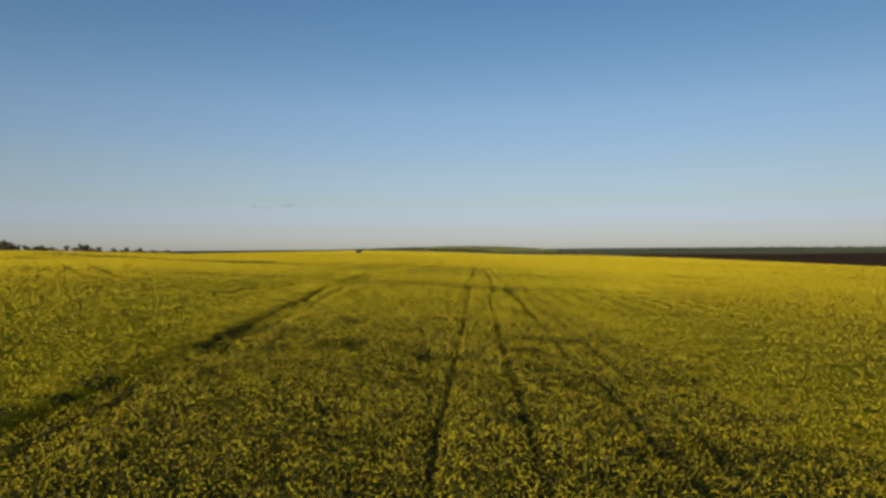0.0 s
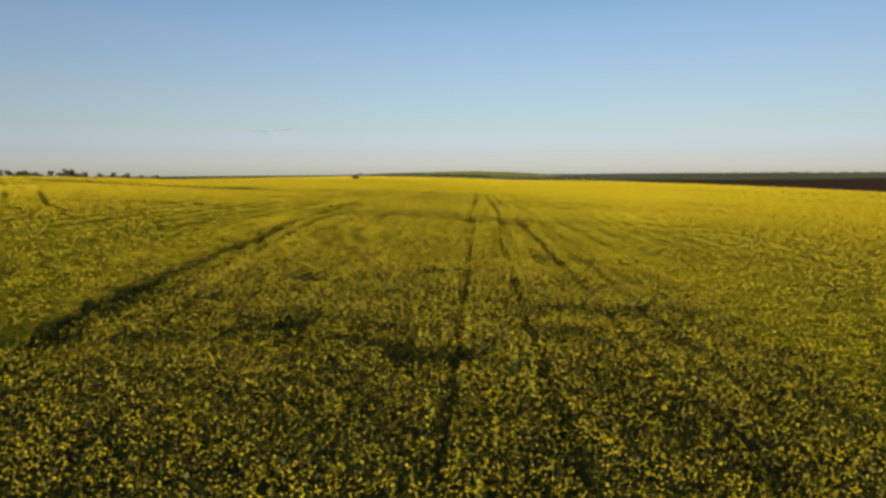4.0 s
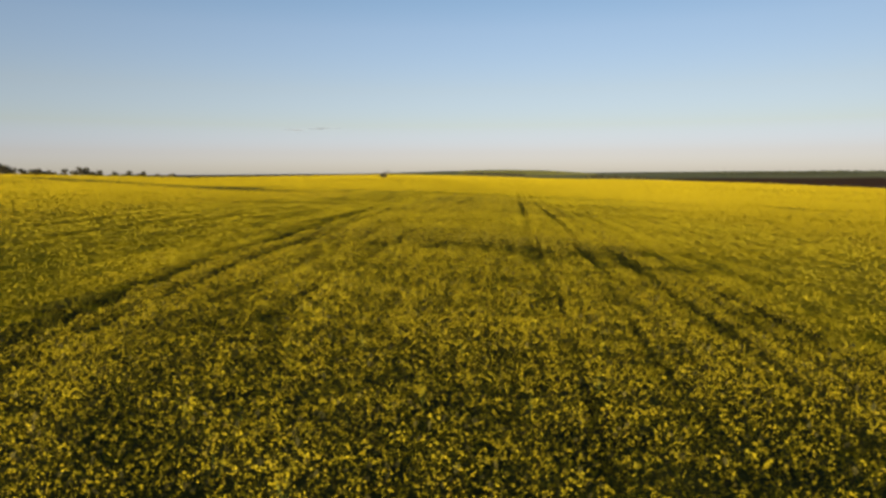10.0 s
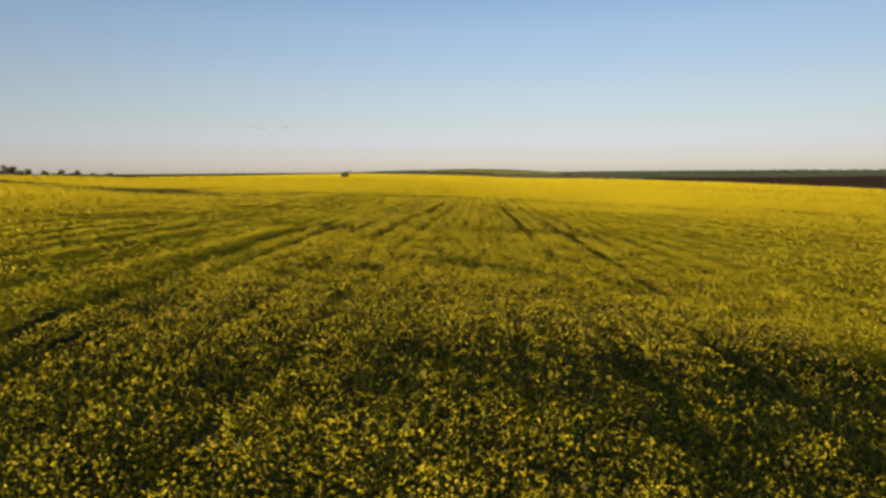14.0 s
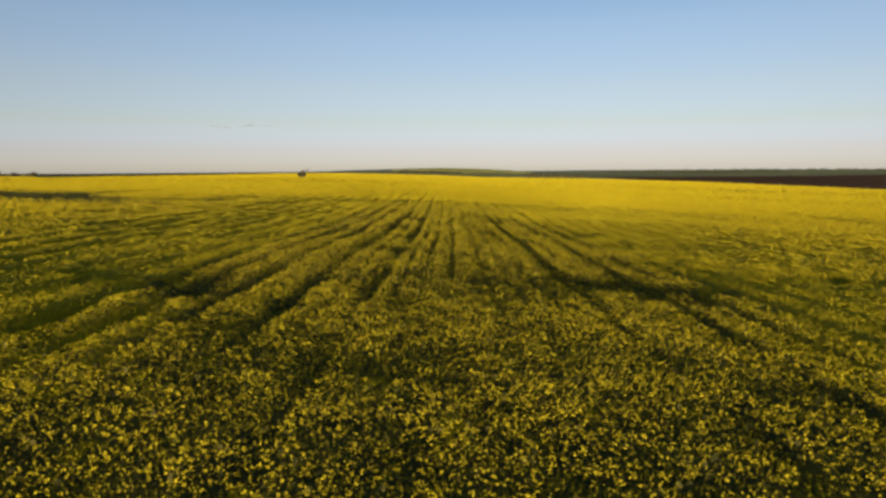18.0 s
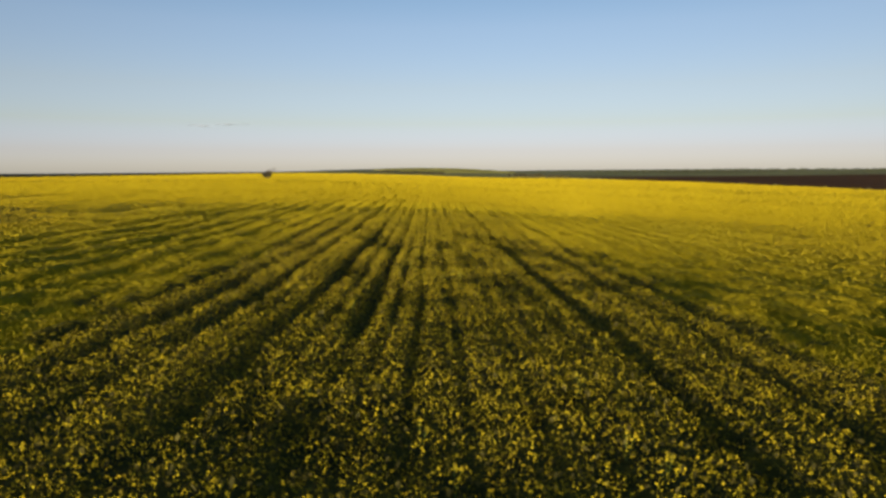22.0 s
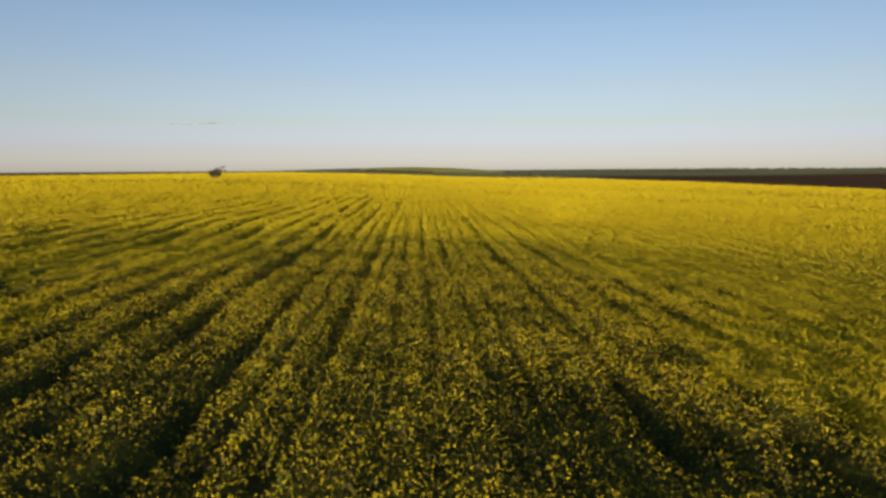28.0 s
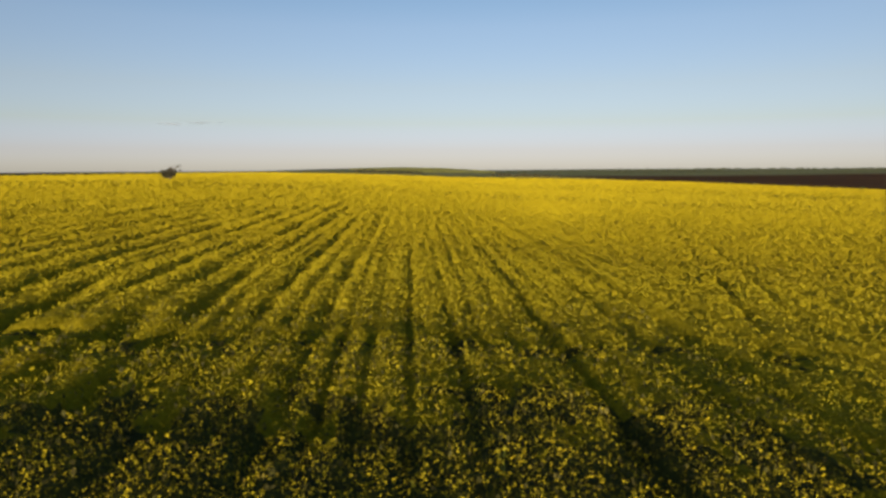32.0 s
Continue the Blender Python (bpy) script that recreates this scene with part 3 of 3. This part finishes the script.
def thinned(x, y, size, floor, inside=in_view):
    """Keeps what stands in the field, less of it in the tracks and thin patches, and in clumps."""
    ok = inside(x, y)
    x, y, size = x[ok], y[ok], size[ok]
    top, d = crop_height(x, y)
    clump = waves(x, y, 0.35, 60) * 0.6 + waves(x, y, 1.1, 61) * 0.4
    keep = rng.random(len(x)) < np.clip(1.15 - 1.2 * d, 0.04, 1) * np.clip(floor + 0.3 * full(x, y) + 1.5 * clump, 0, 1)
    return x[keep], y[keep], size[keep], top[keep]


def close_by(x, y):
    return step(20, 12.5, nearest_view(x, y))


for k in range(8):
    y0 = 5 + k * 22.0
    x, y = scatter(-20, 14, y0, y0 + 22.0, NEAR_DENSITY * 1.9)
    ok = rng.random(len(x)) < close_by(x, y) * (0.52 + 0.48 * step(34, 42, y) * step(70, 62, y) + 0.2 * full(x, y))
    x, y, size, top = thinned(x[ok], y[ok], np.full(ok.sum(), HEAD), 0.7)
    n = len(x)
    v, f = petals(x, y, top - 0.01 - rng.random(n) ** 1.1 * (0.44 - 0.16 * full(x, y)), size * 0.62 * rng.uniform(0.65, 1.3, n), 2, 0.8)
    tagged(part("flower_heads", mesh_of("flower_heads", v, f, [BLOOM]), field), kind="stuff")
    # green buds and pods among them
    x, y = scatter(-20, 14, y0, y0 + 22.0, NEAR_DENSITY * 0.2)
    ok = rng.random(len(x)) < close_by(x, y)
    x, y, size, top = thinned(x[ok], y[ok], np.full(ok.sum(), HEAD * 0.8), 0.35)
    n = len(x)
    v, f = heads(x, y, top - 0.10 - rng.random(n) * 0.30, size * 0.42 * rng.uniform(0.65, 1.3, n), size * rng.uniform(1.0, 2.6, n), 3, False)
    tagged(part("buds", mesh_of("buds", v, f, [BUD]), field), kind="stuff")

# farther off the tufts stand for whole clumps
for lo, hi, grain, cover in ((12.5, 17, 0.0040, 0.33), (17, 23, 0.0034, 0.33), (23, 34, 0.0029, 0.34), (34, 60, 0.0025, 0.30),
                             (60, 110, 0.0022, 0.28), (110, 200, 0.0021, 0.24), (200, 400, 0.0019, 0.22), (400, 800, 0.0019, 0.18)):
    reach = hi if hi > 60 else hi / 1.2
    per = cover / max(HEAD, grain * (lo * 0.5 + hi * 0.5)) ** 2
    y1 = min(157 + 1.15 * hi, FIELD_END)
    x, y = scatter(max(-7 - reach, FIELD_LEFT), min(reach, FIELD_RIGHT + 5), 4, y1, per)
    if 17 <= lo < 110:                                # the last stretch of the field stands fuller
        x2, y2 = scatter(max(-7 - reach, FIELD_LEFT), min(reach, FIELD_RIGHT + 5), 180, y1, per * 0.7)
        x, y = np.concatenate([x, x2]), np.concatenate([y, y2])
    d = nearest_view(x, y)
    mixed = d * rng.uniform(0.86, 1.14, len(d))      # the sizes mingle where one gives way to the next
    ok = (mixed >= lo) & (mixed < hi) & (rng.random(len(x)) > close_by(x, y))
    x, y, size, top = thinned(x[ok], y[ok], np.maximum(HEAD, grain * d[ok]), 0.6 if lo < 23 else 0.9 if lo < 60 else 1.0)
    n = len(x)
    high = np.minimum(size * 1.7, 0.12 + 0.75 * size ** 0.7) * rng.uniform(0.7, 1.35, n)
    z = top - 0.25 * high - rng.random(n) ** 1.3 * (1 - 0.4 * full(x, y)) * (0.34 if lo < 23 else 0.26 if lo < 34 else 0.14 if lo < 60 else 0.07) * (1 - 0.55 * step(178, 190, y))
    v, f = petals(x, y, z + 0.2 * high, size * (0.60 if lo < 30 else 0.74 if lo < 60 else 0.86) * rng.uniform(0.65, 1.3, n), 2, *((0.8, 1.0, 0.9) if lo < 23 else (0.75, 1.3, 0.8) if lo < 34 else (0.7, 1.6, 0.6)))
    tagged(part("flower_clumps", mesh_of("flower_clumps", v, f, [BLOOM if lo < 34 else CLUMP]), field), kind="stuff")

# the rest of the field, which the flight leaves behind or beside it
x, y = scatter(FIELD_LEFT, FIELD_RIGHT + 5, -80, 300, 1.1)
x, y, size, top = thinned(x, y, np.full(len(x), 0.42), 1.0, lambda x, y: in_field(x, y) & ~in_view(x, y))
n = len(x)
v, f = petals(x, y, top - 0.15 * rng.random(n), size * 0.7 * rng.uniform(0.65, 1.3, n), 2)
tagged(part("flower_clumps", mesh_of("flower_clumps", v, f, [CLUMP]), field), kind="stuff")

# leaves and stalks between the heads, where the flight passes close
for k in range(4):
    y0 = 5 + k * 44.0
    x, y = scatter(-17, 11, y0, y0 + 44.0, 26)
    ok = np.abs(x - np.interp(y, [0, 60, 160], [0, -4.5, -6.4])) < 9.5
    x, y = x[ok], y[ok]
    top, d = crop_height(x, y)
    n = len(x)
    z = top - rng.uniform(0.10, 0.34, n)
    a, tilt, long, wide = rng.uniform(0, 2 * np.pi, n), rng.uniform(-0.5, 1.2, n), rng.uniform(0.07, 0.18, n), rng.uniform(0.02, 0.05, n)
    ax = np.stack([np.cos(a) * np.cos(tilt), np.sin(a) * np.cos(tilt), np.sin(tilt)], 1) * long[:, None]
    si = np.stack([-np.sin(a), np.cos(a), rng.uniform(-0.3, 0.3, n)], 1) * wide[:, None]
    o = np.stack([x, y, z], 1)
    v = np.stack([o, o + ax * 0.55 + si, o + ax, o + ax * 0.55 - si], 1).reshape(-1, 3)
    tagged(part("leaves", mesh_of("leaves", v, np.arange(4 * n).reshape(-1, 4), [LEAF]), field), kind="stuff")

# rape on the hill beyond, with the distance haze mixed into its colour
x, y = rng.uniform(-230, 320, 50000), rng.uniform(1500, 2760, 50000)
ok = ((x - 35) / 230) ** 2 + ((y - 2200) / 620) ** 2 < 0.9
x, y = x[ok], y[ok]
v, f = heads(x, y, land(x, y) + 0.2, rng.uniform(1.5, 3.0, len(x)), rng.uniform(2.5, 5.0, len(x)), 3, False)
tagged(new("hill_canola", mesh_of("hill_canola", v, f, [HAZED_BLOOM])), "yellow rape in flower on a far hill, paled by painted haze", "crop field", kind="stuff")

# ---------------------------------------------------------------- trees and scrub


def limb(bm, a, b, ra, rb, sides=6):
    a, b = Vector(a), Vector(b)
    q = (b - a).to_track_quat("Z", "Y")
    rings = []
    for p, r in ((a, ra), (a.lerp(b, 0.5) + Vector((ra * 0.3, -ra * 0.3, 0)), (ra + rb) / 2), (b, rb)):
        rings.append([bm.verts.new(p + q @ Vector((r * math.cos(t * 2 * math.pi / sides), r * math.sin(t * 2 * math.pi / sides), 0))) for t in range(sides)])
    for lo, hi in zip(rings, rings[1:]):
        for t in range(sides):
            bm.faces.new((lo[t], lo[(t + 1) % sides], hi[(t + 1) % sides], hi[t]))
    bm.faces.new(rings[-1])


def bm_mesh(name, bm, mat):
    me = bpy.data.meshes.new(name)
    bm.to_mesh(me)
    bm.free()
    me.materials.append(mat)
    return me


def leaf_cloud(r, clumps, leaves, leaf):
    """Small leaves gathered in clumps: clumps of (x, y, z, radius)."""
    vs = []
    for cx, cy, cz, cr in clumps:
        n = int(leaves * cr * cr) + 12
        p = r.normal(0, 1, (n, 3))
        p *= (r.random((n, 1)) ** 0.4) / np.linalg.norm(p, axis=1, keepdims=True)
        p = p * cr * np.array([1, 1, 0.75]) + (cx, cy, cz)
        a, b = r.normal(0, 1, (n, 3)) * leaf, r.normal(0, 1, (n, 3)) * leaf * 0.6
        vs.append(np.stack([p - a, p + b, p + a, p - b], 1))
    return np.concatenate(vs).reshape(-1, 3)


def tree(x, y, high, wide, seed, label, group="", crown_from=0.3, leaves=260, leaf=0.13, bare=False, mat=None, low=0.5, name="tree"):
    r = np.random.default_rng(seed)
    ob = tagged(new(name), label, "tree" if name == "tree" else "shrub", group)
    z0 = float(land(np.array(x), np.array(y)))
    ob.location = (x, y, z0)
    bm = bmesh.new()
    fork = high * crown_from
    limb(bm, (0, 0, -0.15), (0.05 * wide, 0, fork), 0.045 * high, 0.03 * high)
    part("trunk", bm_mesh("trunk", bm, BARK), ob)
    clumps = []
    for k in range(7):
        a = k * 2 * math.pi / 7 + r.uniform(-0.4, 0.4)
        out = wide * 0.5 * r.uniform(0.35, 0.8)
        tip = (out * math.cos(a), out * math.sin(a), high * r.uniform(low, 0.88))
        bm = bmesh.new()
        limb(bm, (0.05 * wide, 0, fork * r.uniform(0.7, 1.0)), tip, 0.02 * high, 0.006 * high, 5)
        part("limb", bm_mesh("limb", bm, BARK), ob)
        clumps.append((*tip, wide * r.uniform(0.13, 0.24)))
        clumps.append((tip[0] * 0.55, tip[1] * 0.55, tip[2] * r.uniform(0.7, 0.95), wide * r.uniform(0.12, 0.2)))
    if bare:
        clumps = [c for c in clumps if c[2] < high * 0.6] + [(wide * q, 0, high * 0.48, wide * 0.19) for q in (-0.14, 0.02, 0.14)] + [(-0.02 * wide, 0, high * 0.62, wide * 0.16), (0.10 * wide, 0, high * 0.72, wide * 0.10)]
        for k in range(7):                            # thin branches that bend over with the wind
            a = Vector((wide * r.uniform(-0.1, 0.15), wide * r.uniform(-0.15, 0.15), high * 0.5))
            b = a + Vector((wide * r.uniform(0.05, 0.35), wide * r.uniform(-0.15, 0.15), high * r.uniform(0.18, 0.42)))
            c = b + Vector((wide * r.uniform(0.08, 0.2), 0, high * r.uniform(-0.12, 0.05)))
            bm = bmesh.new()
            limb(bm, a, b, 0.013 * high, 0.008 * high, 4)
            limb(bm, b, c, 0.008 * high, 0.004 * high, 4)
            part("branch", bm_mesh("branch", bm, BARK), ob, "bare upper branch")
            clumps.append((*c, wide * 0.035))
    v = leaf_cloud(r, clumps, leaves, leaf)
    part("crown", mesh_of("crown", v, np.arange(len(v)).reshape(-1, 4), [mat or FOLIAGE]), ob)
    return ob


tree(-56.0, 299.0, 4.5, 4.5, 11, "lone wind-bent paddock tree with a thin bare top", "", 0.3, 200, 0.14, True, mat=SCRUB)

# the loose row of trees past the rise: x, y, height, width
TREE_ROW = [
    (-262, 290, 5.6, 10), (-251, 296, 5.4, 9), (-240.3, 291.7, 5.5, 12.4), (-234.3, 292.9, 4.4, 6.8), (-233.9, 297.4, 4.7, 6.2), (-226.5, 295.7, 5.2, 9.1), (-219.9, 291.8, 4.4, 3.6),
    (-217.9, 294.5, 3.9, 2.4), (-214.0, 294.8, 2.9, 3.6), (-207.0, 292.3, 2.3, 5.8), (-206.3, 296.9, 2.4, 4.7), (-197.8, 291.9, 2.2, 4.0), (-193.9, 294.1, 3.1, 2.6), (-189.7, 295.1, 2.2, 3.4),
    (-185.5, 294.4, 3.4, 5.1), (-182.6, 295.7, 2.6, 3.4), (-179.8, 296.9, 2.4, 2.8), (-170.4, 293.3, 2.1, 3.3), (-167.0, 296.2, 2.4, 4.4), (-161.1, 296.6, 2.0, 3.8), (-152.0, 293.3, 1.7, 2.7), (-144.1, 291.0, 1.8, 3.6),
]
for k, (x, y, high, wide) in enumerate(TREE_ROW):
    tall = high > 2.7
    tree(x, y, high * 1.1 + 0.5, wide * 1.15, 100 + k, "dark spreading paddock tree in a loose row past the crop" if tall else "small dark paddock tree in a loose row past the crop",
         "trees past the rise", 0.25 if tall else 0.1, 90, 0.18, low=0.4 if tall else 0.15, mat=SCRUB)

for k, ((x, y, high, wide), (x1, y1, h1, w1)) in enumerate(zip(TREE_ROW, TREE_ROW[1:])):
    if abs(x - x1) < 12:
        tree((x + x1) / 2, (y + y1) / 2 + 3, min(high, h1) * 0.62, 4.2, 140 + k, "low dark bush between the trees past the crop", "bushes past the rise", 0.12, 70, 0.2, low=0.12, mat=SCRUB, name="paddock_bush")

# scrub along the crop's far end and its edge
r = np.random.default_rng(5)
for k in range(26):
    x = -100 + k * 4.6 + r.uniform(-1.5, 1.5)
    tree(x, 1300 + r.uniform(-15, 15), r.uniform(2.2, 4.2), r.uniform(5, 8), 200 + k, "low dark scrub bush in a far hedge line", "far hedge", 0.15, 22, 0.5, mat=SCRUB, low=0.2, name="hedge_bush")
for k in range(20):
    x = 104 + k * 4.4 + r.uniform(-1.5, 1.5)
    tree(x, 1000 + r.uniform(-12, 12), r.uniform(2.6, 4.6), r.uniform(4.5, 7), 240 + k, "dense brown scrub bush in a thicket past the crop", "far thicket", 0.15, 26, 0.45, mat=SCRUB, low=0.2, name="thicket_bush")
for k, (x, y) in enumerate([(238, 497), (239, 520), (237.5, 555), (239, 608), (237, 641), (238, 679), (240, 460), (237, 420), (239, 372)]):
    tree(x, y, r.uniform(1.5, 2.3), r.uniform(2.6, 4.5), 280 + k, "small dark shrub at the edge of the crop", "edge shrubs", 0.15, 60, 0.22, mat=SCRUB, low=0.2, name="edge_shrub")
for k, (x, y) in enumerate([(136, 695), (140, 696), (149, 697)]):
    tree(x, y, 1.7, 2.8, 300 + k, "pale dry weed clump at the crop's far end", "pale weeds", 0.15, 60, 0.2, mat=STRAW, low=0.2, name="weed_clump")

# woods on the far ridge, too far to count
wx, wy = r.uniform(700, 3200, 420), r.uniform(2300, 3000, 420)
wz = land(wx, wy)
v = leaf_cloud(r, [(x, y, z - 1.0, 5.0) for x, y, z in zip(wx, wy, wz)], 0.5, 2.0)
tagged(new("far_woods", mesh_of("far_woods", v, np.arange(len(v)).reshape(-1, 4), [FOLIAGE])), "dark scattered woods on the far low ridge", "woods", kind="stuff")

# ---------------------------------------------------------------- the farm shed among the trees


def box_mesh(name, x0, x1, y0, y1, z0, z1, mat, bevel=0.03):
    bm = bmesh.new()
    bmesh.ops.create_cube(bm, size=1, matrix=Matrix.Translation(((x0 + x1) / 2, (y0 + y1) / 2, (z0 + z1) / 2)) @ Matrix.Diagonal((x1 - x0, y1 - y0, z1 - z0, 1)))
    bmesh.ops.bevel(bm, geom=bm.edges[:], offset=bevel, segments=1, affect="EDGES")
    return bm_mesh(name, bm, mat)


shed = tagged(new("farm_shed"), "long low farm shed with a pale sheet-metal roof among trees", "shed")
shed.location = (-252, 281, float(land(np.array(-252.0), np.array(281.0))))
shed.rotation_euler = (0, 0, radians(38))
part("wall", box_mesh("wall", -12, 12, -5, -4.8, -0.3, 3.6, BOARD), shed)
part("wall", box_mesh("wall", -12, 12, 4.8, 5, -0.3, 3.6, BOARD), shed)
part("wall", box_mesh("wall", -12, -11.8, -4.8, 4.8, -0.3, 3.6, BOARD), shed)
part("wall", box_mesh("wall", 11.8, 12, -4.8, 4.8, -0.3, 3.6, BOARD), shed)
part("door", box_mesh("door", -3, 1, -5.12, -5.01, 0.0, 3.1, BOARD), shed, "dark sliding shed door")
for side in (-1, 1):
    verts, faces = [], []
    for k in range(97):                                   # corrugated sheets
        x, w = -12.5 + k * 25 / 96, 0.04 * math.cos(k * math.pi)
        verts += [(x, side * 5.6, 3.45 + w), (x, 0, 5.6 + w)]
    faces = [(2 * k, 2 * k + 2, 2 * k + 3, 2 * k + 1) for k in range(96)]
    me = mesh_of("roof", verts, faces, [ROOF])
    ob = part("roof", me, shed, "weathered pale corrugated roof")
    so = ob.modifiers.new("thick", "SOLIDIFY")
    so.thickness = 0.03

# ---------------------------------------------------------------- thin clouds low over the horizon
m, n, l, b = material("thin_cloud", 1.0, 0.0)
b.inputs["Base Color"].default_value = (0.62, 0.60, 0.66, 1)
tr, ms = n.new("ShaderNodeBsdfTransparent"), n.new("ShaderNodeMixShader")
soft_edge = noisy(n, l, 0.02, 3)
cover = ramp(n, [(0.35, (0.0, 0.0, 0.0)), (0.75, (0.27, 0.27, 0.27))])
l.new(soft_edge.outputs["Fac"], cover.inputs["Fac"])
l.new(cover.outputs["Color"], ms.inputs["Fac"])
l.new(tr.outputs["BSDF"], ms.inputs[1])
l.new(b.outputs["BSDF"], ms.inputs[2])
l.new(ms.outputs["Shader"], n["Material Output"].inputs["Surface"])
CLOUD = m
for k, (az, el, wide) in enumerate([(-18.9, 3.68, 120), (-15.9, 3.8, 190)]):
    bm = bmesh.new()
    for q in range(2):
        at = (r.uniform(-0.5, 0.5) * wide, r.uniform(-20, 20), r.uniform(-3, 3))
        bmesh.ops.create_icosphere(bm, subdivisions=2, radius=1, matrix=Matrix.Translation(at) @ Matrix.Diagonal((wide * r.uniform(0.28, 0.5), 30, r.uniform(3, 6), 1)))
    ob = tagged(new("cloud", bm_mesh("cloud", bm, CLOUD)), "thin grey streak of cloud low in the evening sky", "cloud", "low clouds", "structure")
    ob.location = (4000 * math.sin(radians(az)), 4000 * math.cos(radians(az)), 4000 * math.tan(radians(el)))
    ob.rotation_euler = (0, 0, -radians(az))

# ---------------------------------------------------------------- single plants nearest the flight line
kinds = []
for k in range(6):
    pr = np.random.default_rng(400 + k)
    vs, fs, mi = [], [], []

    def add(points, faces, slot):
        o = len(vs)
        vs.extend(points)
        for f in faces:
            fs.append([o + i for i in f])
            mi.append(slot)

    high = HEIGHT + 0.05 * k - 0.1
    for q in range(3):                                    # stem and two side shoots
        bx, by = (0, 0) if q == 0 else (pr.uniform(-0.14, 0.14), pr.uniform(-0.14, 0.14))
        z0, z1 = (0, high) if q == 0 else (high * 0.55, high * pr.uniform(0.86, 0.97))
        w = 0.008
        add([(w, 0, z0), (-w / 2, w, z0), (-w / 2, -w, z0), (bx + w / 2, by, z1), (bx - w / 4, by + w / 2, z1), (bx - w / 4, by - w / 2, z1)],
            [(0, 1, 4, 3), (1, 2, 5, 4), (2, 0, 3, 5)], 0)
        for p in range(14):                               # petals round the shoot's tip
            c = np.array([bx, by, z1 - 0.01 - 0.05 * pr.random()]) + pr.normal(0, 0.016, 3)
            a, b2 = pr.normal(0, 1, 3) * (1, 1, 0.5), pr.normal(0, 1, 3) * (1, 1, 0.5)
            a, b2 = a * 0.02 / np.linalg.norm(a), b2 * 0.02 / np.linalg.norm(b2)
            add([tuple(c + a), tuple(c + b2), tuple(c - a), tuple(c - b2)], [(0, 1, 2, 3)], 2)
        add([(bx + 0.01, by, z1), (bx - 0.006, by + 0.009, z1), (bx - 0.006, by - 0.009, z1), (bx, by, z1 + 0.03)], [(0, 1, 3), (1, 2, 3), (2, 0, 3)], 3)
    for q in range(6):                                    # leaves up the stem
        a, z = pr.uniform(0, 6.28), high * pr.uniform(0.2, 0.8)
        lx, ly, lw = math.cos(a), math.sin(a), 0.03
        add([(0, 0, z), (0.09 * lx - lw * ly, 0.09 * ly + lw * lx, z + 0.06), (0.19 * lx, 0.19 * ly, z + 0.01), (0.09 * lx + lw * ly, 0.09 * ly - lw * lx, z + 0.06)], [(0, 1, 2, 3)], 1)
    me = bpy.data.meshes.new("canola_plant")
    me.from_pydata([tuple(map(float, q)) for q in vs], [], fs)
    for mt in (STEM, LEAF, BLOOM, BUD):
        me.materials.append(mt)
    me.polygons.foreach_set("material_index", np.array(mi, np.int32))
    kinds.append(me)
pr = np.random.default_rng(9)
for k in range(290):
    y = 14 + k * 155 / 290 + pr.uniform(-0.3, 0.3)
    x = float(np.interp(y, [0, 60, 160], [0, -4.5, -6.4])) + pr.uniform(-4.2, 4.2)
    px, py = np.array([x]), np.array([y])
    top = crop_height(px, py)[0][0]
    g = float(land(px, py)[0])
    ob = new("canola_plant", kinds[k % 6])
    ob.parent = field
    ob.location = (x, y, g)
    s = (top + pr.uniform(0.0, 0.09) - g) / (HEIGHT + 0.05 * (k % 6) - 0.1)
    ob.scale = (1, 1, max(0.6, min(1.25, s)))
    ob.rotation_euler = (0, 0, pr.uniform(0, 6.28))
